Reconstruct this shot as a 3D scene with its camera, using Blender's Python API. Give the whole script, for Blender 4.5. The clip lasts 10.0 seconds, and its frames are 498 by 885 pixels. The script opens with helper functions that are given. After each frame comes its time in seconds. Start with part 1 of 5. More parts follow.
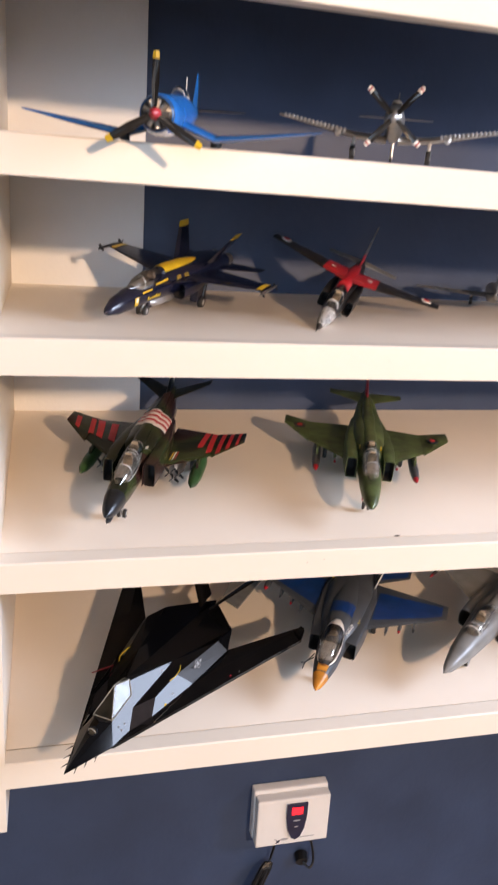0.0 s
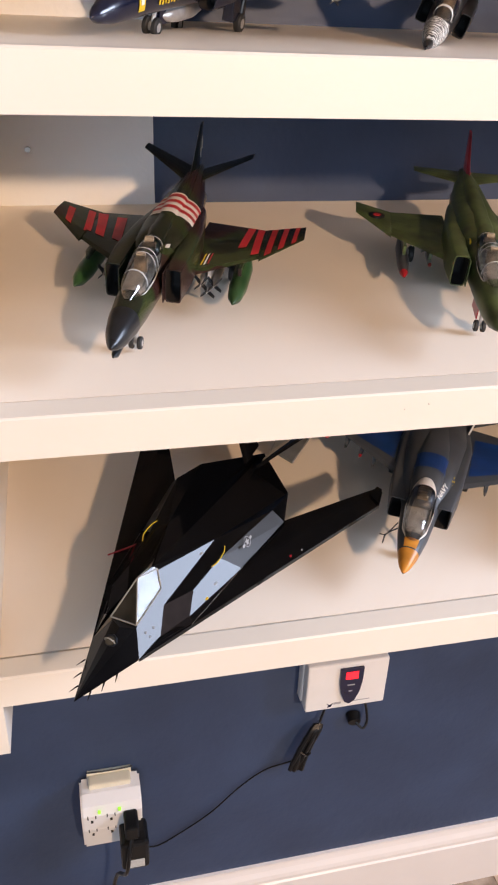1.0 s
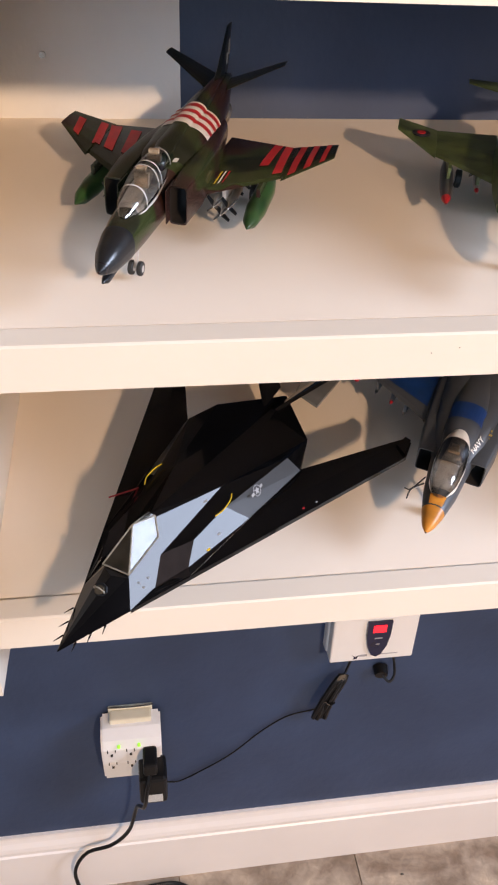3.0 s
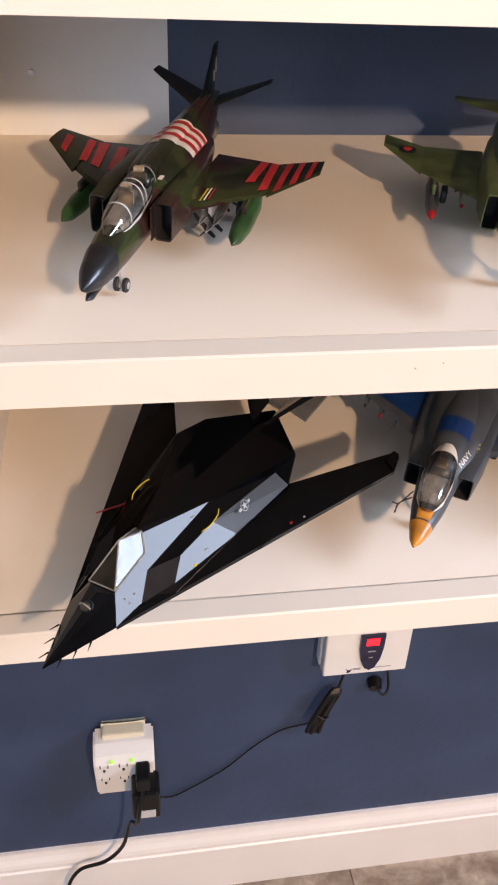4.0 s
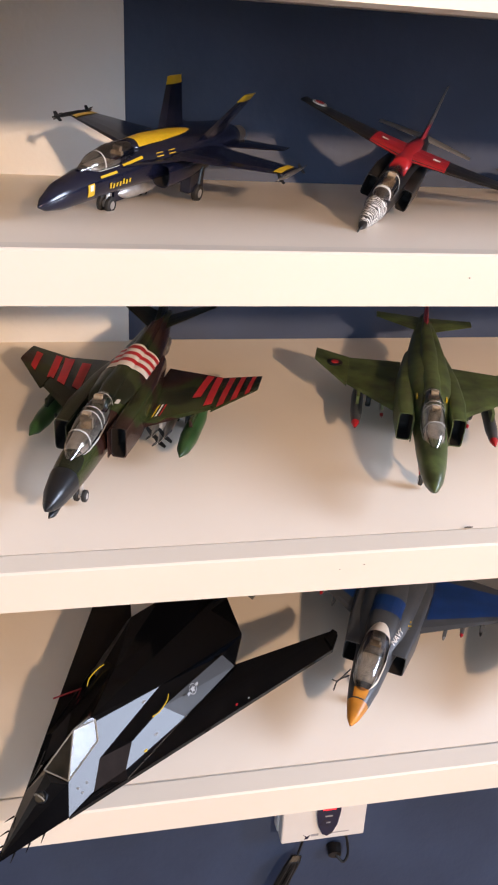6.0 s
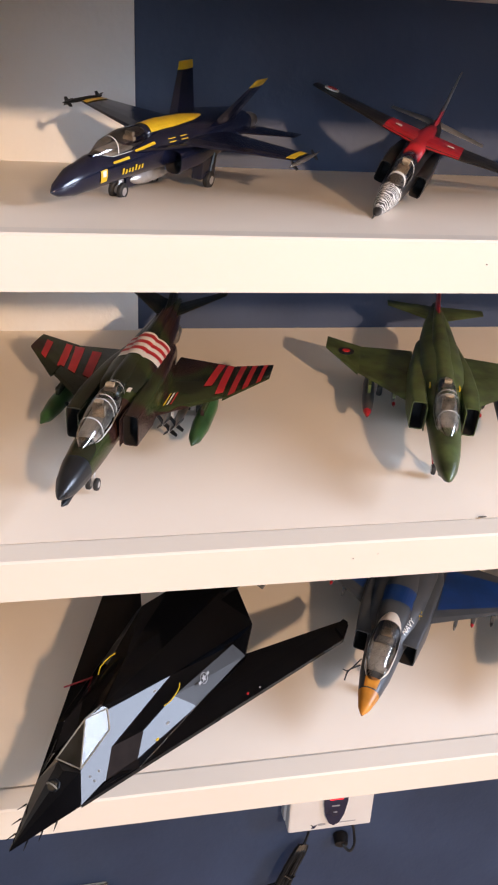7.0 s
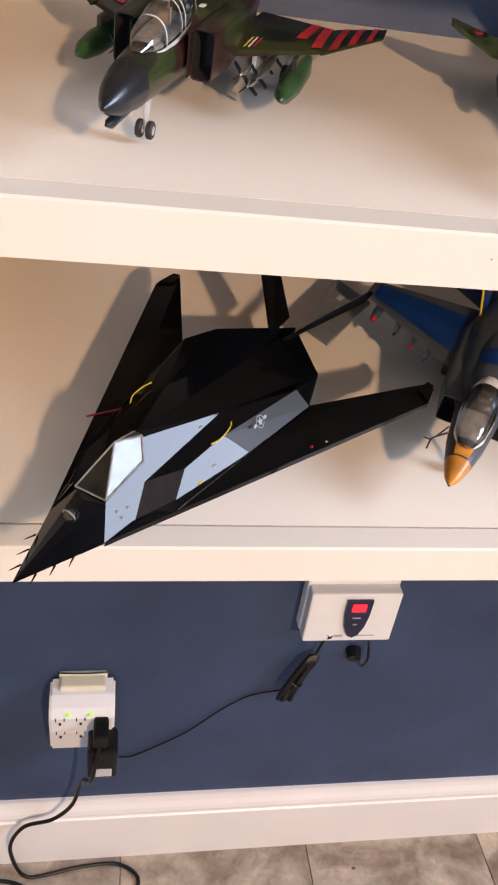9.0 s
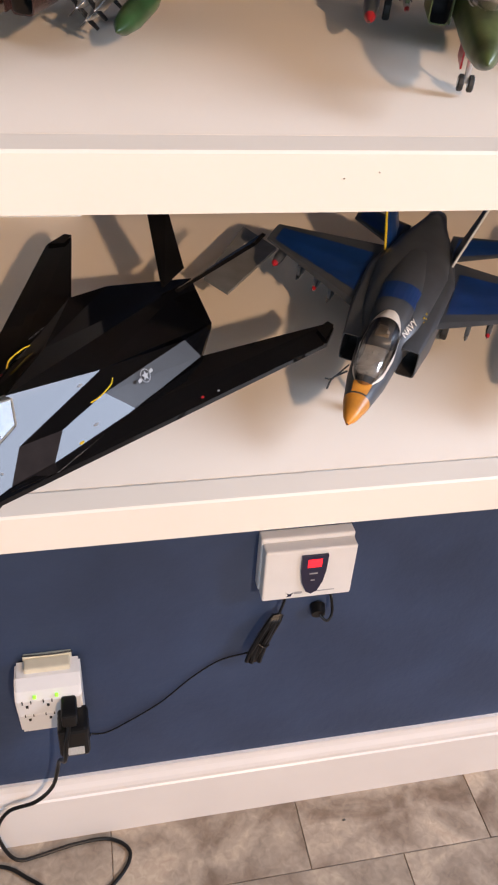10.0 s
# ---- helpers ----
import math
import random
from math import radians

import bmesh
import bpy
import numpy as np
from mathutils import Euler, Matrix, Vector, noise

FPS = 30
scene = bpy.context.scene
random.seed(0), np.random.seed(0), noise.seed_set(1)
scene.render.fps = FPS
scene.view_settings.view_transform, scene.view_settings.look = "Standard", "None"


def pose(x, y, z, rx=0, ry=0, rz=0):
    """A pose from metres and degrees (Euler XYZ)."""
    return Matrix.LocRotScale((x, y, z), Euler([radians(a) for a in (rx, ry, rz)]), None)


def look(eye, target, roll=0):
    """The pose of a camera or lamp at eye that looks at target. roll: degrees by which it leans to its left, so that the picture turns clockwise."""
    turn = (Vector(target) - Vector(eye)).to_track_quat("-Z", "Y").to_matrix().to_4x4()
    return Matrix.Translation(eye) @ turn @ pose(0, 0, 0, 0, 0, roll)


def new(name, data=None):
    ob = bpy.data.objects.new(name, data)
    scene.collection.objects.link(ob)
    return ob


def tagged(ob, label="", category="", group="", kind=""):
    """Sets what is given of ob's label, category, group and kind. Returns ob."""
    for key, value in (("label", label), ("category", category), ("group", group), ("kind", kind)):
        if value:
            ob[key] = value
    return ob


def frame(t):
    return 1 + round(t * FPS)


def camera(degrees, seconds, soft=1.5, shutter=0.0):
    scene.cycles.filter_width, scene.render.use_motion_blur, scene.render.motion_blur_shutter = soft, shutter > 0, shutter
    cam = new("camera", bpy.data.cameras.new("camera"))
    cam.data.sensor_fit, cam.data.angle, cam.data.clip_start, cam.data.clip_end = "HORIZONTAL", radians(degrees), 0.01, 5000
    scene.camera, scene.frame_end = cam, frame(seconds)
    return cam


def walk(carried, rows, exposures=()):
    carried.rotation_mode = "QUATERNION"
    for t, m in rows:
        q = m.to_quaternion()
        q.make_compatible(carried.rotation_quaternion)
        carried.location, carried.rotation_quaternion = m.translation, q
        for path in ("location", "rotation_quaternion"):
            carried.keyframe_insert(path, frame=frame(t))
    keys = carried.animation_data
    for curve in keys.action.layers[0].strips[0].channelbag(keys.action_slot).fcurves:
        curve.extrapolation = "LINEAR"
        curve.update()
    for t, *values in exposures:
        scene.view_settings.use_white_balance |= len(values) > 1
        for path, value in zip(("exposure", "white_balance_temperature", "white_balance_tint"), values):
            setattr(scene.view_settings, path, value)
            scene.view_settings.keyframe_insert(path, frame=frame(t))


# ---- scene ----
cam = camera(35.6, 10.0, soft=2.1, shutter=0.12)
PATH = [
    (0, (-0.043, -0.047, 1.657), (0.451, 1.812, 1.109), 3.6),
    (0.5, (0.017, 0.138, 1.561), (0.35, 1.917, 0.71), 1.1),
    (1, (-0.016, 0.19, 1.563), (0.406, 1.894, 0.605), 2.3),
    (1.5, (0.003, 0.189, 1.569), (0.387, 1.914, 0.632), 4.6),
    (2, (0.035, 0.205, 1.556), (0.33, 1.901, 0.538), 2.1),
    (2.5, (0.027, 0.229, 1.539), (0.298, 1.878, 0.441), 2.3),
    (4, (0.036, 0.229, 1.543), (0.315, 1.894, 0.471), 2.2),
    (4.5, (0.041, 0.228, 1.547), (0.332, 1.914, 0.511), 2.2),
    (5, (0.039, 0.214, 1.575), (0.351, 1.939, 0.613), 2.7),
    (5.5, (0.036, 0.212, 1.59), (0.375, 1.98, 0.719), 3.0),
    (6, (0.044, 0.19, 1.62), (0.424, 1.997, 0.852), 2.7),
    (7.5, (0.035, 0.202, 1.607), (0.403, 1.982, 0.772), 2.9),
    (8, (0.036, 0.249, 1.541), (0.422, 1.877, 0.444), 4.4),
    (8.5, (0.018, 0.265, 1.511), (0.391, 1.912, 0.44), 7.5),
    (9, (0.015, 0.278, 1.454), (0.369, 1.901, 0.339), 8.6),
    (9.5, (0.047, 0.273, 1.451), (0.394, 1.865, 0.291), 5.7),
    (10, (0.082, 0.274, 1.439), (0.463, 1.849, 0.267), 4.1),
]
walk(cam, [(t, look(eye, target, roll)) for t, eye, target, roll in PATH], [(0, -0.27, 6500, 25), (10, -0.27, 6500, 25)])

# ---- world and light ----
world = bpy.data.worlds.new("world")
scene.world = world
world.use_nodes = True
sky = world.node_tree.nodes.new("ShaderNodeTexSky")
sky.sky_type, sky.sun_disc, sky.sun_elevation, sky.sun_rotation = "NISHITA", False, radians(16), radians(120)
world.node_tree.links.new(sky.outputs[0], world.node_tree.nodes["Background"].inputs[0])
world.node_tree.nodes["Background"].inputs[1].default_value = 0.1


def area_lamp(name, eye, target, sx, sy, watts, colour):
    d = bpy.data.lights.new(name, "AREA")
    d.shape, d.size, d.size_y, d.energy, d.color = "RECTANGLE", sx, sy, watts, colour
    ob = new(name, d)
    ob.matrix_world = look(eye, target)
    return ob


# cool daylight in the side window, a small warm lamp, and cool fill from an assumed, unseen window behind
area_lamp("side_window_light", (2.52, -0.23, 2.34), (0.0, -0.23, 2.04), 1.16, 1.06, 150, (0.66, 0.84, 1.0))
area_lamp("warm_lamp_light", (0.80, -1.90, 2.20), (0.3, 0.9, 1.3), 0.10, 0.10, 87, (1.0, 0.715, 0.415))
area_lamp("cool_fill_light", (-0.9, -2.92, 1.75), (-0.9, 1.0, 1.5), 1.6, 1.2, 46, (0.60, 0.85, 1.0))


# ---- materials ----
def material(name, colour, rough=0.5, metal=0.0, vary=0.12, scale=40.0, bump=0.0, bump_scale=300.0, spec=0.5, coat=0.0, depth=0.001):
    m = bpy.data.materials.new(name)
    m.use_nodes = True
    nt = m.node_tree
    bsdf = nt.nodes["Principled BSDF"]
    tc = nt.nodes.new("ShaderNodeTexCoord")
    n1 = nt.nodes.new("ShaderNodeTexNoise")
    n1.inputs["Scale"].default_value, n1.inputs["Detail"].default_value = scale, 6
    ramp = nt.nodes.new("ShaderNodeValToRGB")
    ramp.color_ramp.elements[0].position, ramp.color_ramp.elements[1].position = 0.3, 0.7
    ramp.color_ramp.elements[0].color = (*[c * (1 - vary) for c in colour], 1)
    ramp.color_ramp.elements[1].color = (*[min(1, c * (1 + vary)) for c in colour], 1)
    nt.links.new(tc.outputs["Object"], n1.inputs["Vector"])
    nt.links.new(n1.outputs["Fac"], ramp.inputs["Fac"])
    nt.links.new(ramp.outputs["Color"], bsdf.inputs["Base Color"])
    bsdf.inputs["Roughness"].default_value = rough
    bsdf.inputs["Metallic"].default_value = metal
    bsdf.inputs["Specular IOR Level"].default_value = spec
    bsdf.inputs["Coat Weight"].default_value = coat
    if bump:
        n2 = nt.nodes.new("ShaderNodeTexNoise")
        n2.inputs["Scale"].default_value, n2.inputs["Detail"].default_value = bump_scale, 4
        bp = nt.nodes.new("ShaderNodeBump")
        bp.inputs["Strength"].default_value, bp.inputs["Distance"].default_value = bump, depth
        nt.links.new(tc.outputs["Object"], n2.inputs["Vector"])
        nt.links.new(n2.outputs["Fac"], bp.inputs["Height"])
        nt.links.new(bp.outputs["Normal"], bsdf.inputs["Normal"])
    return m


NAVY = material("navy_wall_paint", (0.034, 0.056, 0.114), 0.46, vary=0.18, scale=7, spec=0.35, bump=0.6, bump_scale=70, depth=0.0011)
PALE = material("pale_grey_wall_paint", (0.72, 0.74, 0.76), 0.55, vary=0.04, scale=7, bump=0.4, bump_scale=160)
# one cream paint in two tones: boards lightened, front edges darkened, to balance the light
SHELF = material("cream_paint_lightened", (0.81, 0.735, 0.64), 0.38, vary=0.03, scale=6, bump=0.15, bump_scale=60)
TRIM = material("cream_paint_darkened", (0.71, 0.655, 0.575), 0.38, vary=0.03, scale=5, bump=0.12, bump_scale=50)
# for the unseen room around; kept dark so it bounces little light
ROOMPAINT = material("low_bounce_room_paint", (0.13, 0.126, 0.12), 0.6, vary=0.04, scale=4)
GROUT = material("tile_grout", (0.30, 0.25, 0.20), 0.8, vary=0.15, scale=30)
BASE = material("baseboard_paint", (0.84, 0.78, 0.73), 0.35, vary=0.03, scale=6, bump=0.1, bump_scale=50)


# ---- mesh helpers ----
def finish(name, bm, mat, parent=None, label="", smooth=False):
    me = bpy.data.meshes.new(name)
    bm.normal_update()
    bm.to_mesh(me)
    bm.free()
    for p in me.polygons:
        p.use_smooth = smooth
    if mat:
        me.materials.append(mat)
    ob = new(name, me)
    if parent:
        ob.parent = parent
    if label:
        ob["label"] = label
    return ob


def part(name, bm, mat, parent, label="", smooth=False):
    return finish(name, bm, mat, parent, label, smooth)


def box(bm, x0, x1, y0, y1, z0, z1, bevel=0.0):
    r = bmesh.ops.create_cube(bm, size=1.0)
    vs = r["verts"]
    for v in vs:
        v.co = Vector((x0 + (v.co.x + 0.5) * (x1 - x0), y0 + (v.co.y + 0.5) * (y1 - y0), z0 + (v.co.z + 0.5) * (z1 - z0)))
    if bevel:
        es = list({e for v in vs for e in v.link_edges})
        bmesh.ops.bevel(bm, geom=es, offset=bevel, segments=2, affect="EDGES", profile=0.5)
    return bm


def prism(bm, outline, depth):
    """A slab from an outline in world points and a depth vector."""
    a = [bm.verts.new(Vector(p)) for p in outline]
    b = [bm.verts.new(Vector(p) + Vector(depth)) for p in outline]
    bm.faces.new(a), bm.faces.new(b[::-1])
    n = len(a)
    for k in range(n):
        bm.faces.new((a[k], b[k], b[(k + 1) % n], a[(k + 1) % n]))
    bmesh.ops.recalc_face_normals(bm, faces=bm.faces)
    return bm


def slab(name, dims, mat, label, category, bevel=0.0, kind="structure", parent=None):
    bm = bmesh.new()
    box(bm, *dims, bevel)
    ob = finish(name, bm, mat, parent)
    return tagged(ob, label, category, kind=kind) if not parent else ob


# ---- large structure ----
WALL_Y, LEFT_X, RIGHT_X, FRONT_Y, SPLIT_X = 1.05, -0.092, 1.5, 0.656, 0.081
ROOM = (-1.9, 2.5, -2.9, WALL_Y, 3.2)
# the shelves: front edge height of the top face, back height, bottom of the fascia
TOP_RAIL_Z = 1.838
SHELVES = [(1.870, 1.885, TOP_RAIL_Z), (1.716, 1.750, 1.682), (1.547, 1.560, 1.5135), (1.332, 1.386, 1.301), (1.109, 1.160, 1.079)]
slab("wall_north", (ROOM[0], ROOM[1], WALL_Y, WALL_Y + 0.12, 0, ROOM[4]), NAVY, "navy blue painted wall with orange-peel texture", "wall")
slab("wall_panel", (LEFT_X, SPLIT_X, WALL_Y - 0.004, WALL_Y + 0.01, 1.03, ROOM[4]), PALE, "pale grey painted strip of wall behind the shelves", "wall")
# ceiling out of view, added dark to limit bounce
slab("ceiling", (ROOM[0], ROOM[1], ROOM[2], WALL_Y, ROOM[4], ROOM[4] + 0.1), ROOMPAINT, "unseen ceiling, dark to cut bounce light", "ceiling")
floor_ob = slab("floor", (ROOM[0], ROOM[1], ROOM[2], WALL_Y, -0.1, -0.004), GROUT, "floor of grey-brown stone-look tiles", "floor")
# side and rear room walls, unseen and added, equally dark
slab("wall_west", (ROOM[0] - 0.12, ROOM[0], ROOM[2], WALL_Y, 0, ROOM[4]), ROOMPAINT, "unseen room wall, dark to cut bounce light", "wall")
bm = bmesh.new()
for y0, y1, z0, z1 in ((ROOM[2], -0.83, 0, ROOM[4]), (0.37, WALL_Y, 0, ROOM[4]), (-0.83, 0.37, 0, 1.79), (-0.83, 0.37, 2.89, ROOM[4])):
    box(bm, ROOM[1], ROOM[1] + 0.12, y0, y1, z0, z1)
tagged(finish("wall_east", bm, ROOMPAINT), "unseen room wall with a window opening, dark to cut bounce", "wall", kind="structure")
# rear wall; its opening is added for the cool fill lamp
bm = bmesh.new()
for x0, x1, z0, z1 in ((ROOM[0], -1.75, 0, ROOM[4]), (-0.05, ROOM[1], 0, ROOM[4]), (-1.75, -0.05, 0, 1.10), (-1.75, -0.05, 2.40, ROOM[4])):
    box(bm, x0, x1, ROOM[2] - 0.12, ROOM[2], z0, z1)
tagged(finish("wall_south", bm, ROOMPAINT), "unseen room wall with a window opening, dark to cut bounce", "wall", kind="structure")
bm = bmesh.new()
prof = [(0.0, 0.0), (-0.016, 0.0), (-0.016, 0.128), (-0.013, 0.131), (-0.013, 0.136), (-0.0145, 0.141), (-0.0125, 0.150), (-0.008, 0.160), (-0.006, 0.169), (-0.006, 0.176), (0.0, 0.176)]
ends = [[bm.verts.new((x, WALL_Y + y, z)) for y, z in prof] for x in (ROOM[0], ROOM[1])]
bm.faces.new(ends[0]), bm.faces.new(ends[1][::-1])
for k in range(len(prof)):
    bm.faces.new((ends[0][k], ends[1][k], ends[1][(k + 1) % len(prof)], ends[0][(k + 1) % len(prof)]))
bmesh.ops.recalc_face_normals(bm, faces=bm.faces)
tagged(finish("baseboard", bm, BASE), "tall white moulded baseboard along the blue wall", "baseboard", kind="structure")
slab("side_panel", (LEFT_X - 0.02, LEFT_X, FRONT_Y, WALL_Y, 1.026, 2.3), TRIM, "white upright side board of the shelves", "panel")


def shelf(zf, zb, zlow):
    e = bpy.data.objects.new("shelf", None)
    scene.collection.objects.link(e)
    bm = bmesh.new()
    y0, y1 = FRONT_Y + 0.0222, WALL_Y
    slope = (zb - zf) / (WALL_Y - FRONT_Y)
    zt = zf + 0.020 * slope
    pts = [(y0, zt - 0.001), (y1, zb - 0.001), (y1, zb - 0.022), (y0, zt - 0.022)]
    a = [bm.verts.new((LEFT_X, y, z)) for y, z in pts]
    b = [bm.verts.new((RIGHT_X, y, z)) for y, z in pts]
    bm.faces.new(a), bm.faces.new(b[::-1])
    for i in range(4):
        bm.faces.new((a[i], b[i], b[(i + 1) % 4], a[(i + 1) % 4]))
    bmesh.ops.recalc_face_normals(bm, faces=bm.faces)
    part("board", bm, SHELF, e)
    bm = bmesh.new()
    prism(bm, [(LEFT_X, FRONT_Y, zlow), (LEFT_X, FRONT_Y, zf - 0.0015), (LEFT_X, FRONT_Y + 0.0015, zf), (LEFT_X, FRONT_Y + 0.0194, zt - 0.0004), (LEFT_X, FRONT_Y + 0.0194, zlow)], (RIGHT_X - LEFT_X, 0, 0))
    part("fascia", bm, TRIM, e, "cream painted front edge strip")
    return tagged(e, "cream painted wooden wall shelf with thick front edge", "shelf", "wall shelves")


for zf, zb, zl in SHELVES[1:]:
    shelf(zf, zb, zl)
# rail carried up out of view to shade the wall behind
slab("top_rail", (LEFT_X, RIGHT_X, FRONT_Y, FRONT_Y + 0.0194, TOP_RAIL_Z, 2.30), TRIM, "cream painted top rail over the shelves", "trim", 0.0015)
# unseen board, added to shut out light from above
slab("unseen_cabinet_top", (LEFT_X - 0.02, RIGHT_X, FRONT_Y, WALL_Y, 2.30, 2.32), TRIM, "added unseen top board closing the shelves above", "trim")


def shelf_z(n, y):
    zf, zb, _ = SHELVES[n]
    return zf + (zb - zf) * (y - FRONT_Y) / (WALL_Y - FRONT_Y)


def empty(name, label, category, group=""):
    e = bpy.data.objects.new(name, None)
    scene.collection.objects.link(e)
    return tagged(e, label, category, group)


# ---- aircraft helpers ----
def aircraft(name, label, p, c, group="model aircraft on the shelves"):
    """An empty for a model aircraft and its scale map: x to the side, station from the nose, height, in full-size metres."""
    e = bpy.data.objects.new(name, None)
    scene.collection.objects.link(e)
    e.matrix_world = pose(*p[:6])
    s = p[6] / 48.0
    tagged(e, label, "model aircraft", group)
    return e, lambda x, st, z: Vector((x * s, (st - c) * s, z * s))


def on_shelf(n, x, y, rz, s):
    zf, zb, _ = SHELVES[n]
    a = math.degrees(math.atan2(zb - zf, WALL_Y - FRONT_Y))
    m = pose(x, y, shelf_z(n, y), a) @ pose(0, 0, 0, 0, 0, rz)
    r = m.to_euler()
    return (x, y, shelf_z(n, y), *[math.degrees(v) for v in r], s)


def ring_at(secs, st, u, grow=0.0):
    """A point of a lofted body: secs rows are station, centre height, half width, half height, squareness, side offset."""
    i = 0
    while i < len(secs) - 2 and st > secs[i + 1][0]:
        i += 1
    a, b = secs[i], secs[i + 1]
    f = 0 if b[0] == a[0] else max(0, min(1, (st - a[0]) / (b[0] - a[0])))
    zc, hw, hh, n, xo = [a[k] + (b[k] - a[k]) * f for k in range(1, 6)]
    c, s = math.cos(u), math.sin(u)
    return (xo + (hw + grow) * math.copysign(abs(c) ** (2 / n), c), st, zc + (hh + grow) * math.copysign(abs(s) ** (2 / n), s))


def S(*rows):
    return [tuple(r) + (2.3, 0.0)[len(r) - 4:] if len(r) < 6 else tuple(r) for r in rows]


def loft(bm, K, secs, n=20, fine=3, close=True):
    sts = []
    for a, b in zip(secs, secs[1:]):
        sts += [a[0] + (b[0] - a[0]) * k / fine for k in range(fine)]
    sts.append(secs[-1][0])
    rings = [[bm.verts.new(K(*ring_at(secs, st, 2 * math.pi * k / n))) for k in range(n)] for st in sts]
    for r, q in zip(rings, rings[1:]):
        for k in range(n):
            bm.faces.new((r[k], r[(k + 1) % n], q[(k + 1) % n], q[k]))
    if close:
        bm.faces.new(rings[0][::-1]), bm.faces.new(rings[-1])
    bmesh.ops.recalc_face_normals(bm, faces=bm.faces)
    return bm


def loft_patch(bm, K, secs, st0, st1, u0, u1, grow, ns=10, nu=12):
    g = [[bm.verts.new(K(*ring_at(secs, st0 + (st1 - st0) * i / ns, radians(u0 + (u1 - u0) * j / nu), grow))) for j in range(nu + 1)] for i in range(ns + 1)]
    for i in range(ns):
        for j in range(nu):
            bm.faces.new((g[i][j], g[i + 1][j], g[i + 1][j + 1], g[i][j + 1]))
    bmesh.ops.recalc_face_normals(bm, faces=bm.faces)
    return bm


PROFILE = [(0, 0), (0.06, 0.55), (0.25, 0.95), (0.5, 1.0), (0.8, 0.55), (1.0, 0.08)]


def wing_point(stations, v, u, side=0, lift=0.0):
    """stations rows: x, leading edge, trailing edge, height, thickness. v runs along the span in x, u along the chord."""
    i = 0
    while i < len(stations) - 2 and v > stations[i + 1][0]:
        i += 1
    a, b = stations[i], stations[i + 1]
    f = (v - a[0]) / (b[0] - a[0])
    x, le, te, z, t = [a[k] + (b[k] - a[k]) * f for k in range(5)]
    for (u0, h0), (u1, h1) in zip(PROFILE, PROFILE[1:]):
        if u <= u1:
            h = h0 + (h1 - h0) * (u - u0) / (u1 - u0)
            break
    return x, le + (te - le) * u, z + (1 if side == 0 else -0.6) * h * t / 2 + lift


def wing(bm, K, stations, sx):
    loops = []
    for r in stations:
        top = [wing_point(stations, r[0], u, 0) for u, _ in PROFILE]
        low = [wing_point(stations, r[0], u, 1) for u, _ in PROFILE[::-1][:-1]]
        loops.append([bm.verts.new(K(sx * x, st, z)) for x, st, z in top + low])
    n = len(loops[0])
    for r, q in zip(loops, loops[1:]):
        for k in range(n):
            bm.faces.new((r[k], r[(k + 1) % n], q[(k + 1) % n], q[k]))
    bm.faces.new(loops[0]), bm.faces.new(loops[-1])
    bmesh.ops.recalc_face_normals(bm, faces=bm.faces)
    return bm


def wing_patch(bm, K, stations, sx, v0, v1, u0, u1, skew=0.0, lift=0.03, nv=6, nu=8):
    g = []
    for i in range(nv + 1):
        row = []
        for j in range(nu + 1):
            u = u0 + (u1 - u0) * j / nu
            v = v0 + (v1 - v0) * i / nv + skew * (u - u0)
            x, st, z = wing_point(stations, v, u, 0, lift)
            row.append(bm.verts.new(K(sx * x, st, z)))
        g.append(row)
    for i in range(nv):
        for j in range(nu):
            bm.faces.new((g[i][j], g[i + 1][j], g[i + 1][j + 1], g[i][j + 1]))
    bmesh.ops.recalc_face_normals(bm, faces=bm.faces)
    return bm


def fin(bm, K, rows):
    """An upright surface: rows of height, leading edge, trailing edge, side offset, thickness."""
    loops = []
    for z, le, te, x, t in rows:
        pts = [(x, le), (x + t / 2, le + (te - le) * 0.25), (x + t / 2, le + (te - le) * 0.6), (x, te), (x - t / 2, le + (te - le) * 0.6), (x - t / 2, le + (te - le) * 0.25)]
        loops.append([bm.verts.new(K(a, b, z)) for a, b in pts])
    for r, q in zip(loops, loops[1:]):
        for k in range(6):
            bm.faces.new((r[k], r[(k + 1) % 6], q[(k + 1) % 6], q[k]))
    bm.faces.new(loops[0]), bm.faces.new(loops[-1])
    bmesh.ops.recalc_face_normals(bm, faces=bm.faces)
    return bm


def cyl(bm, a, b, r0, r1=None, n=12):
    """A round bar between two points."""
    a, b = Vector(a), Vector(b)
    r1 = r0 if r1 is None else r1
    d = (b - a).normalized()
    p = d.orthogonal().normalized()
    q = d.cross(p)
    ra = [bm.verts.new(a + (p * math.cos(2 * math.pi * k / n) + q * math.sin(2 * math.pi * k / n)) * r0) for k in range(n)]
    rb = [bm.verts.new(b + (p * math.cos(2 * math.pi * k / n) + q * math.sin(2 * math.pi * k / n)) * r1) for k in range(n)]
    for k in range(n):
        bm.faces.new((ra[k], ra[(k + 1) % n], rb[(k + 1) % n], rb[k]))
    bm.faces.new(ra[::-1]), bm.faces.new(rb)
    bmesh.ops.recalc_face_normals(bm, faces=bm.faces)
    return bm


